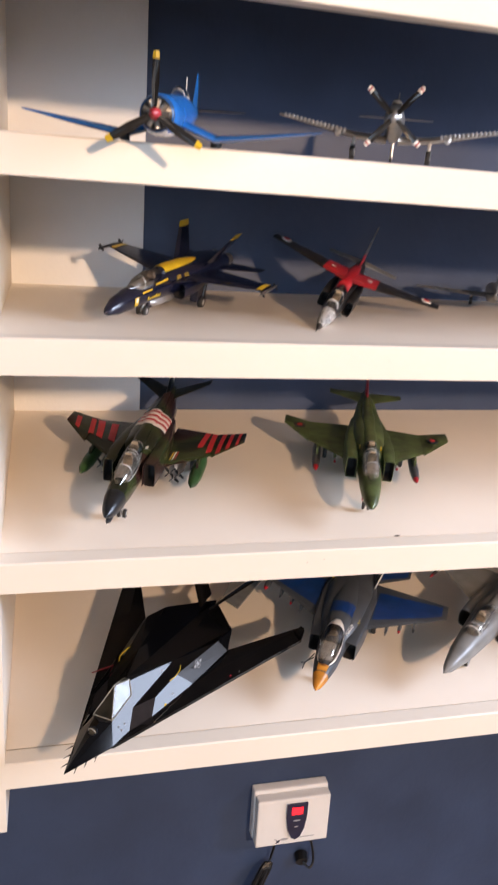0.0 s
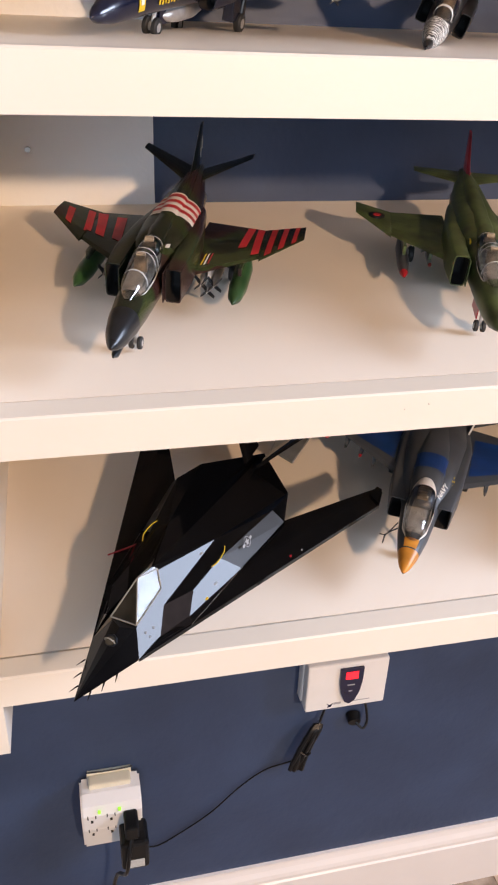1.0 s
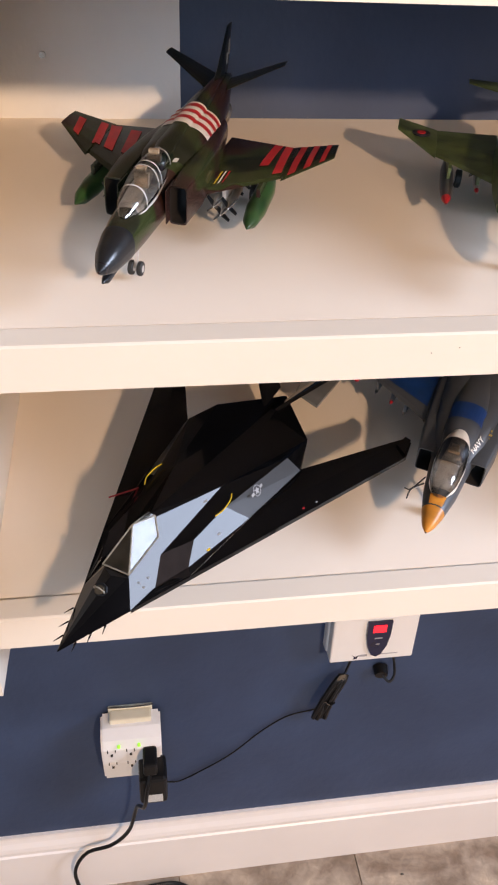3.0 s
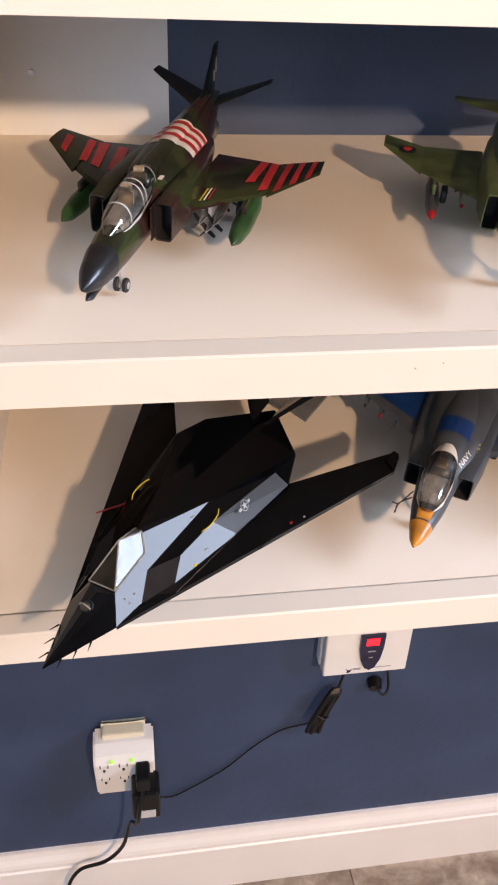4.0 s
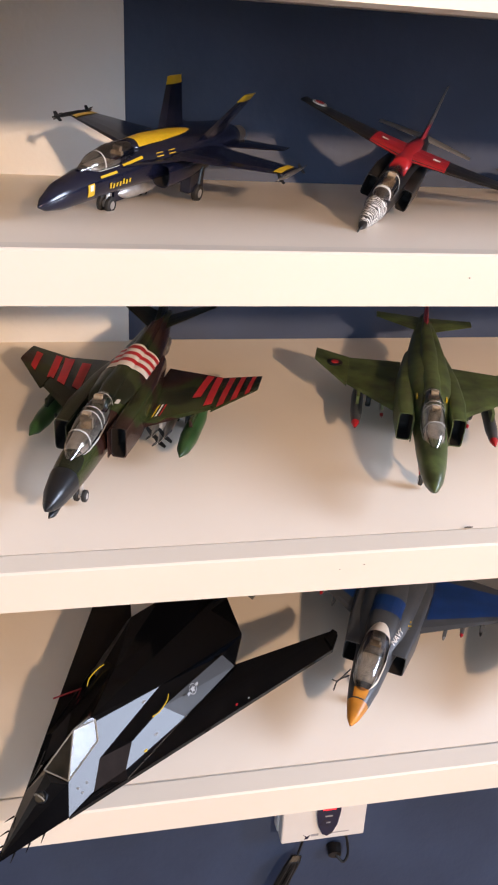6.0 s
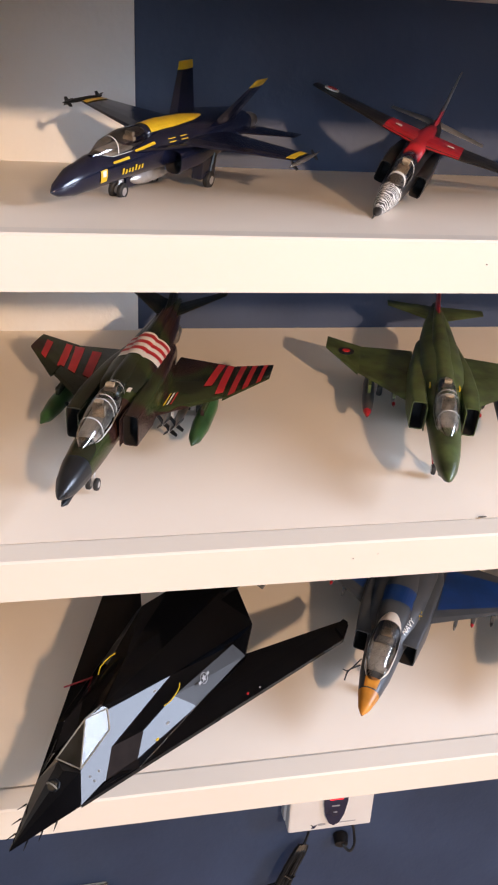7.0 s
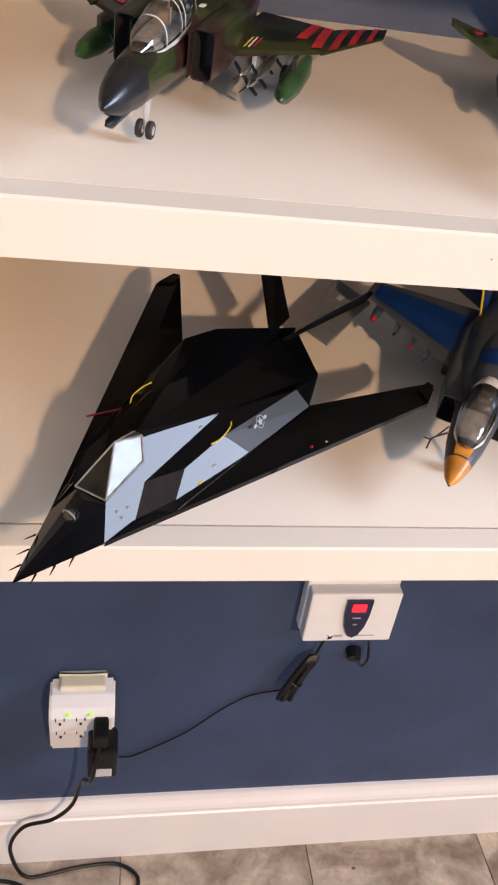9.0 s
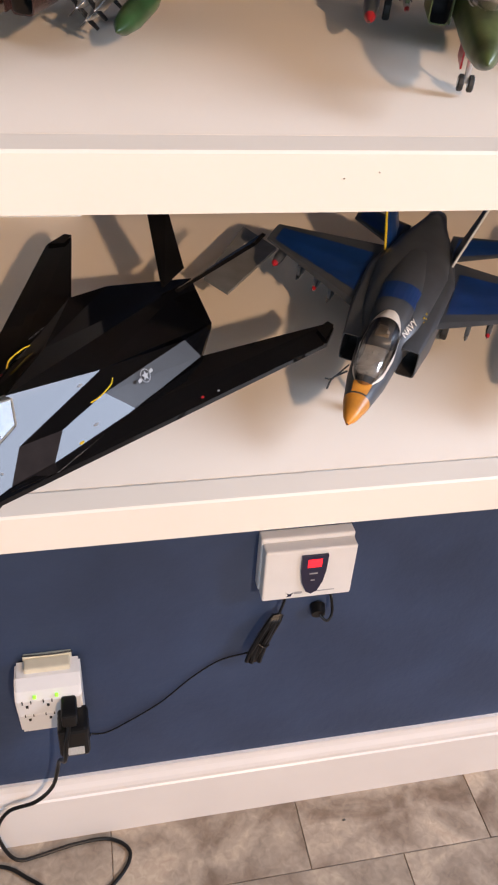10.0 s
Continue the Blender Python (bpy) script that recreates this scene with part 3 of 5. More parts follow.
# ---- black faceted jet on the lowest shelf ----
def stealth_jet():
    e, K = aircraft("stealth_jet_model", "glossy black faceted model stealth jet overhanging the shelf edge", (0.0714, 0.733, 1.1221, 6.61, 3.85, -37.29, 0.9244), 9)
    V = dict(n=(0, 0, 2.1), a=(1.07, 2.73, 2.0), kc=(0, 3.1, 2.88), k1=(0.52, 3.48, 2.77), k2=(0.55, 5.32, 3.11), ap=(0.0, 5.65, 3.86), kt=(0.15, 5.73, 3.65), kl=(-0.60, 3.40, 2.79), w2=(1.42, 3.80, 2.06),
             af=(1.14, 8.89, 3.15), tl=(0.86, 4.99, 2.69), tr=(1.53, 6.25, 2.71), bl=(1.26, 4.01, 2.04), br=(1.84, 5.37, 2.18), bf=(2.08, 5.16, 2.06),
             bt=(1.74, 8.25, 2.87), bb=(2.52, 8.85, 2.10), ct=(2.50, 12.1, 2.9), cm=(3.0, 12.45, 2.15), rr=(2.4, 14.35, 2.25), rc=(0, 16.9, 2.1), no=(2.95, 12.7, 2.0))

    def facets(name, polys, mat, label="", parent=None, lift=0.0):
        bm = B()
        for poly in polys:
            for sx in (-1, 1):
                vs = [bm.verts.new(K(sx * V[k][0], V[k][1], V[k][2] + lift)) for k in poly]
                bm.faces.new(vs)
        bmesh.ops.remove_doubles(bm, verts=bm.verts, dist=0.00002)
        bmesh.ops.recalc_face_normals(bm, faces=bm.faces)
        for f in bm.faces:
            if f.normal.z < 0 and name != "underside":
                f.normal_flip()
        return part(name, bm, mat, parent or e, label)

    facets("upper_body", [("ap", "af", "rc"), ("af", "ct", "rr", "rc"), ("rr", "ct", "cm", "no")], BLACK)
    facets("nose_panel", [("n", "a", "k1", "kc")], BLACK)
    facets("windscreen_sill", [("kc", "k1", "kl")], BLACKPANEL)
    for sx in (-1, 1):
        bm = B()
        bm.faces.new([bm.verts.new(K(sx * V[k][0], V[k][1], V[k][2] + 0.01)) for k in ("bl", "br", "bf", "w2")])
        bmesh.ops.solidify(bm, geom=bm.faces[:], thickness=0.0006)
        part("intake_lip", bm, GRILLE, e)
    facets("forward_side_panel", [("a", "k1", "bl"), ("k1", "k2", "tl", "bl"), ("k2", "kt", "af", "tl"), ("kt", "ap", "af")], BLACK)
    facets("shoulder_panel", [("af", "tl", "tr", "bt"), ("af", "bt", "ct")], BLACK)
    facets("rear_side_panel", [("tr", "bt", "bb", "bf", "br")], BLACK)
    facets("aft_side_panel", [("bt", "ct", "cm", "bb")], DULLEDBLACK)
    facets("intake_screen", [("tl", "tr", "br", "bl")], GRILLE, "dark ribbed intake screen")
    # canopy panes
    for nm, poly in (("windscreen", [(-0.60, 3.40, 2.79), (0.52, 3.48, 2.79), (-0.19, 4.783, 3.865)]),
                     ("side_pane", [(0.52, 3.48, 2.79), (0.55, 5.32, 3.13), (0.15, 5.73, 3.67), (-0.19, 4.783, 3.865)]),
                     ("side_pane", [(-0.60, 3.40, 2.79), (-0.55, 5.32, 3.13), (-0.15, 5.73, 3.67), (-0.19, 4.783, 3.865)]),
                     ("canopy_top", [(-0.19, 4.783, 3.865), (0.15, 5.73, 3.67), (0.0, 5.70, 3.80), (-0.15, 5.73, 3.67)])):
        bm = B()
        bm.faces.new([bm.verts.new(K(x, st, z + 0.05)) for x, st, z in poly])
        bmesh.ops.solidify(bm, geom=bm.faces[:], thickness=0.0008)
        part(nm, bm, GOLDGLASS, e, "tinted flat canopy pane")
    edge = ((-0.60, 3.40, 2.86), (0.52, 3.48, 2.86), (0.55, 5.32, 3.20), (0.15, 5.73, 3.74), (-0.19, 4.783, 3.93), (-0.15, 5.73, 3.74), (-0.55, 5.32, 3.20))
    for i, j in ((0, 1), (1, 2), (2, 3), (1, 4), (3, 4), (0, 4), (0, 6), (4, 5), (5, 3)):
        part("pane_edge", cyl(B(), K(*edge[i]), K(*edge[j]), 0.0006, n=6), PANEEDGE, e, "pale worn pane edge")
    for x, st, z in ((0.99, 3.66, 2.245), (0.82, 3.62, 2.429), (0.94, 4.02, 2.374)):
        part("panel_mark", box(B(), *[v for p in zip(K(x, st, z) - Vector((0.0009, 0.0006, 0.0)), K(x, st, z) + Vector((0.0009, 0.0006, 0.0012))) for v in p]), GREYBAR2, e)
    part("sensor_rim", tube(B(), [K(0.22 * math.cos(k * math.pi / 4), 2.42 - 0.05 * math.sin(k * math.pi / 4), 2.80 + 0.20 * math.sin(k * math.pi / 4)) for k in range(9)], 0.0006, 6, 2), PANEEDGE, e)
    bm = B()
    cyl(bm, K(0, 2.5, 2.70), K(0, 2.40, 2.84), abs(K(0.19, 0, 0).x), abs(K(0.17, 0, 0).x), 8)
    part("sensor_turret", bm, GOLDGLASS, e)
    bm = B()
    cyl(bm, K(0, 2.54, 2.66), K(0, 2.47, 2.78), abs(K(0.25, 0, 0).x), n=8)
    part("sensor_ring", bm, RADOME, e)
    # wings: wedge from the body edge to the leading edge, closed below
    for sx in (-1, 1):
        top = [(1.07, 2.73, 2.0), (6.6, 15.9, 2.0), (6.45, 16.9, 2.02), (6.14, 17.1, 2.02), (5.66, 16.45, 2.03), (2.95, 12.7, 2.0), (2.9, 12.3, 2.1), (2.54, 8.8, 2.14), (2.08, 5.16, 2.05), (1.84, 5.37, 2.10), (1.33, 3.92, 2.10)]
        bm = B()
        up = [bm.verts.new(K(sx * x, st, z)) for x, st, z in top]
        dn = [bm.verts.new(K(sx * x, st, 1.82)) for x, st, z in top]
        n = len(top)
        bm.faces.new(up), bm.faces.new(dn[::-1])
        for k in range(n):
            bm.faces.new((up[k], dn[k], dn[(k + 1) % n], up[(k + 1) % n]))
        bmesh.ops.recalc_face_normals(bm, faces=bm.faces)
        w = part("wing", bm, BLACK, e)
        bm = B()
        q = [(5.95, 16.35, 2.03), (6.5, 15.9, 2.03), (6.4, 16.95, 2.05), (6.1, 17.05, 2.05)]
        a = [bm.verts.new(K(sx * x, st, z)) for x, st, z in q]
        b = [bm.verts.new(K(sx * x, st, z + 0.09)) for x, st, z in q]
        bm.faces.new(a), bm.faces.new(b)
        for k in range(4):
            bm.faces.new((a[k], b[k], b[(k + 1) % 4], a[(k + 1) % 4]))
        bmesh.ops.recalc_face_normals(bm, faces=bm.faces)
        part("wing_tip", bm, BLACK, w)
        # slanted tail
        q = [(0.3, 15.2, 2.5), (0.45, 17.0, 2.4), (2.35, 18.7, 4.05), (2.45, 17.6, 4.15)]
        bm = B()
        a = [bm.verts.new(K(sx * (x - 0.07), st, z)) for x, st, z in q]
        b = [bm.verts.new(K(sx * (x + 0.09), st, z - 0.05)) for x, st, z in q]
        bm.faces.new(a), bm.faces.new(b)
        for k in range(4):
            bm.faces.new((a[k], b[k], b[(k + 1) % 4], a[(k + 1) % 4]))
        bmesh.ops.recalc_face_normals(bm, faces=bm.faces)
        part("tail", bm, BLACK, e)
        # yellow hinge marks, star and small decals
        bm = B()
        tube(bm, [K(sx * 1.68, 7.55, 2.94), K(sx * 1.82, 7.9, 3.02), K(sx * 1.80, 8.5, 3.06), K(sx * 1.68, 8.8, 3.10)], 0.00045, 6, 4)
        part("yellow_mark", bm, YELLOW, e, "yellow painted edge mark")
        cx = Vector((sx * 2.24, 9.85, 2.70))
        nrm = Vector((sx * 0.82, 0.0, 0.56))
        bm = B()
        pts = []
        for k in range(10):
            ang = math.pi / 2 + k * math.pi / 5
            r = 0.19 if k % 2 == 0 else 0.08
            d = Vector((sx * 0.56 * math.cos(ang), math.sin(ang), -0.82 * math.cos(ang))) * r
            pts.append(bm.verts.new(K(*(cx + d + nrm * 0.05))))
        bm.faces.new(pts)
        for k in range(20):
            a0, a1 = 2 * math.pi * k / 20, 2 * math.pi * (k + 1) / 20
            quad = []
            for aa, rr in ((a0, 0.215), (a0, 0.24), (a1, 0.24), (a1, 0.215)):
                d = Vector((sx * 0.56 * math.cos(aa), math.sin(aa), -0.82 * math.cos(aa))) * rr
                quad.append(bm.verts.new(K(*(cx + d + nrm * 0.05))))
            bm.faces.new(quad)
        for lo, hi in ((0.25, 0.42), (-0.42, -0.25)):
            bm.faces.new([bm.verts.new(K(*(cx + Vector((sx * 0.56 * q, r, -0.82 * q)) + nrm * 0.05))) for r, q in ((lo, 0.06), (hi, 0.06), (hi, -0.06), (lo, -0.06))])
        part("star_marking", bm, GREYBAR2, e, "pale outlined star marking")
        bm = B()
        for k in range(3):
            cyl(bm, K(sx * (0.28 + 0.22 * k), 0.65 + 0.55 * k, 2.04), K(sx * (0.40 + 0.23 * k), 0.28 + 0.55 * k, 2.05), 0.0007, 0.0002, 6)
        part("air_probe", bm, BLACK, e)
        wheel(K, e, sx * 1.9, 11.0, 0.4, 0.3, 1.85)
    bm = B()
    tube(bm, [K(-3.1, 6.9, 2.0), K(-2.6, 7.4, 2.15), K(-2.1, 7.9, 2.3)], 0.0007, 6, 4)
    part("red_tag", bm, STRIPE, e, "small red warning tag")
    for x, st, z, m in ((4.1, 10.6, 2.02, RED), (4.4, 11.2, 2.01, GREYBAR2), (2.02, 6.5, 2.206, YELLOW), (2.02, 7.3, 2.366, GREYBAR2), (1.0, 7.9, 3.117, GREYBAR2)):
        bm = B()
        a = K(x, st, z)
        bmesh.ops.create_uvsphere(bm, u_segments=8, v_segments=5, radius=0.0014, matrix=Matrix.Translation(a) @ Matrix.Diagonal((1, 1.5, 0.3, 1)))
        part("small_decal", bm, m, e)
    bm = B()
    low = [(0, 0, 2.05), (1.07, 2.73, 1.95), (2.95, 12.6, 1.83), (2.4, 14.35, 2.1), (0, 16.9, 2.05)]
    for sx in (-1, 1):
        bm.faces.new([bm.verts.new(K(sx * x, st, z)) for x, st, z in low])
    part("underside", bm, BLACK, e)
    wheel(K, e, 0, 4.4, 0.3, 0.25, 1.95)
    return e


stealth_jet()


# ---- grey and blue jet with an ochre nose ----
def single_engine_jet():
    e, K = aircraft("naval_jet_model", "grey and blue model naval jet with ochre nose cone", on_shelf(4, 0.3283, 0.8137, -31.7, 0.9454), 8)
    body = S((0.0, 1.9, 0.03, 0.03), (0.4, 1.92, 0.25, 0.23), (1.3, 1.98, 0.50, 0.46), (2.4, 1.98, 0.70, 0.56), (4.6, 2.05, 0.92, 0.66), (5.6, 2.2, 1.2, 0.85, 2.6), (6.5, 2.3, 1.35, 0.95, 2.8), (9.5, 2.3, 1.6, 0.95, 3.0), (12.5, 2.3, 1.25, 0.85, 2.6), (14.4, 2.3, 0.7, 0.7), (15.2, 2.3, 0.55, 0.55))
    f = part("fuselage", loft(B(), K, body, 26), F35GREY, e, smooth=True)
    part("radome", loft_patch(B(), K, body, 0.0, 1.15, 0, 360, 0.015, 10, 24), ORANGE, f, "ochre yellow nose cone", smooth=True)
    part("sensor_patch", loft_patch(B(), K, body, 1.2, 1.75, 60, 120, 0.03, 4, 6), ORANGE, f)
    hump = S((3.8, 2.6, 0.5, 0.4), (5.4, 2.85, 0.75, 0.55), (7.5, 2.9, 0.85, 0.6), (10.5, 2.75, 0.75, 0.5), (13.0, 2.5, 0.5, 0.3))
    h = part("spine", loft(B(), K, hump, 20), F35GREY, e, smooth=True)
    part("blue_band", loft_patch(B(), K, hump, 6.1, 7.25, 5, 175, 0.02, 6, 14), BLUE, h, "bright blue band across the spine")
    hood = S((1.5, 2.38, 0.16, 0.06), (2.3, 2.44, 0.54, 0.60), (3.5, 2.5, 0.66, 0.92), (4.7, 2.64, 0.60, 0.84), (5.6, 2.8, 0.40, 0.50))
    canopy(K, e, hood, (), rim_width=20, frame_mat=PALERIM)
    part("canopy_rear_cover", loft_patch(B(), K, hood, 4.55, 5.45, 0, 180, 0.012, 4, 14), PALERIM, e, "pale rear canopy frame", smooth=True)
    part("cockpit_floor", loft_patch(B(), K, S(*[(q[0], q[1], q[2] * 0.92, 0.12) for q in hood]), 2.1, 4.7, 0, 180, 0.0), COCKPIT, e)
    seat(K, e, 3.95, 2.35)
    for sx in (-1, 1):
        intake(K, e, S((4.4, 1.85, 0.38, 0.60, 7, sx * 1.12), (6.2, 1.95, 0.52, 0.78, 6, sx * 1.22), (9.5, 2.1, 0.6, 0.7, 4, sx * 1.3), (12.0, 2.2, 0.4, 0.5, 2.5, sx * 1.1)), F35GREY)
        ws = [(1.5, 6.3, 12.0, 2.32, 0.4), (6.55, 9.9, 11.5, 2.3, 0.12)]
        w = part("wing", wing(B(), K, ws, sx), F35GREY, e)
        part("blue_panel", wing_patch(B(), K, ws, sx, 1.9, 6.2, 0.16, 0.80, 0.0, 0.025, 12, 6), BLUE, w, "blue painted wing panel")
        ss = [(1.0, 11.8, 14.6, 2.25, 0.25), (3.6, 13.9, 15.5, 2.25, 0.08)]
        t = part("tailplane", wing(B(), K, ss, sx), F35GREY, e)
        part("blue_panel", wing_patch(B(), K, ss, sx, 1.3, 3.4, 0.15, 0.85, 0.0, 0.025, 6, 6), BLUE, t)
        fr = [(2.6, 10.9, 13.6, sx * 1.45, 0.22), (4.6, 12.9, 14.5, sx * 2.2, 0.08)]
        part("fin", fin(B(), K, fr), BLUE if sx < 0 else F35GREY, e, "canted tail fin")
        part("fin_edge", cyl(B(), K(sx * 1.45, 10.85, 2.6), K(sx * 2.2, 12.85, 4.6), 0.0011, n=8), YELLOW if sx < 0 else FROST, e)
        for x, st, r, m in ((2.9, 8.0, 0.12, STEEL), (3.7, 8.6, 0.15, RED), (4.6, 9.1, 0.13, RADOME)):
            store(K, e, sx * x, st - 0.7, 1.66, 1.9, r * 0.85, GREYMID, "missile", "small missile with coloured tip", (st + 0.7,), m)
            pylon(K, e, sx * x, st - 0.5, st + 0.7, 1.7, 2.2, F35GREY)
        wheel(K, e, sx * 2.0, 9.6, 0.4, 0.3, 1.9)
    store(K, e, -5.7, 8.4, 2.0, 2.4, 0.22, F35GREY, "missile", "missile with a round red tip", None, RED)
    part("exhaust_nozzle", loft(B(), K, S((14.8, 2.3, 0.6, 0.6), (15.7, 2.3, 0.48, 0.48)), 20), STEEL, e, smooth=True)
    wheel(K, e, 0, 3.3, 0.28, 0.2, 1.5)
    bm = B()
    tube(bm, [K(-0.75, 2.6, 2.1), K(-1.2, 2.4, 1.75), K(-1.25, 1.9, 1.6)], 0.0007, 6, 4)
    tube(bm, [K(-0.8, 3.0, 2.1), K(-1.2, 2.4, 1.75), K(-1.5, 2.6, 1.5)], 0.0006, 6, 4)
    part("boarding_ladder", bm, F35GREY, e)
    # word on the side of the spine
    x, st, z = ring_at(body, 5.2, radians(48), 0.0)
    o = K(x + 0.04, st, z + 0.10)
    ax = Vector((0.25, 1.0, 0.12)).normalized()
    nz = Vector((0.62, -0.1, 0.78)).normalized()
    ay = nz.cross(ax).normalized()
    m = Matrix((ax, ay, ax.cross(ay))).transposed().to_4x4()
    lettering("NAVY", 0.0078, WHITE, Matrix.Translation(o) @ m, e)
    bm = B()
    for k in range(4):
        x, st, z = ring_at(body, 6.1 + 0.12 * k, radians(20 + 9 * (k % 2)), 0.03)
        bmesh.ops.create_uvsphere(bm, u_segments=8, v_segments=5, radius=0.0013, matrix=Matrix.Translation(K(x - 0.03, st, z)) @ Matrix.Diagonal((0.5, 1.2, 0.6, 1)))
    part("emblem", bm, YELLOW, e, "small yellow emblem")
    return e


single_engine_jet()

# grey wing panel between the two jets, held above the shelf
loose = empty("model_wing", "grey model aircraft wing panel propped above the shelf", "model part")
part("wing_skin", prism(B(), [(0.179, 0.879, 1.163), (0.195, 0.853, 1.161), (0.256, 0.940, 1.163), (0.234, 0.990, 1.165)], (0, 0, 0.0025)), GREYMID, loose)
# added post, hidden below, that carries the panel
part("hidden_post", prism(B(), [(0.212, 0.921, 1.1395), (0.217, 0.915, 1.139), (0.222, 0.921, 1.1395), (0.217, 0.927, 1.140)], (0, 0, 0.0236)), RADOME, loose)
part("marking", prism(B(), [(0.222, 0.945, 1.1657), (0.226, 0.938, 1.1657), (0.232, 0.946, 1.1659), (0.228, 0.953, 1.1659)], (0, 0, 0.0004)), FROST, loose)


# ---- grey jet at the far end of the lowest shelf ----
def grey_jet():
    e, K = aircraft("grey_jet_model", "plain grey model jet with a framed clear canopy", on_shelf(4, 0.5431, 0.7936, -51.3, 1.0314), 8)
    body = S((0.0, 1.85, 0.03, 0.03), (0.6, 1.9, 0.3, 0.32), (2.0, 2.0, 0.6, 0.62), (4.0, 2.1, 0.8, 0.85), (7.0, 2.2, 1.1, 0.95), (11.0, 2.2, 1.1, 0.85), (15.0, 2.2, 0.6, 0.6))
    part("fuselage", loft(B(), K, body, 22), GREYMID, e, smooth=True)
    canopy(K, e, S((2.9, 2.55, 0.25, 0.1), (3.6, 2.65, 0.5, 0.55), (5.0, 2.8, 0.55, 0.68), (6.4, 2.95, 0.35, 0.3)), (3.5, 3.75, 6.1))
    seat(K, e, 4.6, 2.5)
    part("spine", loft(B(), K, S((6.0, 2.85, 0.35, 0.35), (9, 2.9, 0.5, 0.5), (13, 2.7, 0.3, 0.4)), 16), GREYMID, e, smooth=True)
    for sx in (-1, 1):
        intake(K, e, S((5.6, 2.0, 0.42, 0.6, 3, sx * 1.2), (7.5, 2.0, 0.5, 0.65, 3, sx * 1.2), (11, 2.1, 0.4, 0.5, 2.5, sx * 1.0)), GREYMID)
        part("wing", wing(B(), K, [(1.0, 7.0, 12.0, 2.2, 0.35), (5.0, 10.0, 11.8, 2.2, 0.1)], sx), GREYMID, e)
        part("tailplane", wing(B(), K, [(0.5, 12.8, 15.2, 2.2, 0.2), (2.8, 14.2, 15.4, 2.2, 0.08)], sx), GREYMID, e)
        wheel(K, e, sx * 1.5, 9.5, 0.38, 0.28, 1.8)
        store(K, e, sx * 4.9, 8.4, 2.0, 3.0, 0.13, RADOME, "missile", "slim dark missile", (10.6,), RED)
    part("fin", fin(B(), K, [(2.6, 11.5, 14.8, 0, 0.25), (4.7, 13.8, 15.2, 0, 0.08)]), GREYMID, e)
    wheel(K, e, 0, 4.0, 0.28, 0.2, 1.6)
    return e


grey_jet()


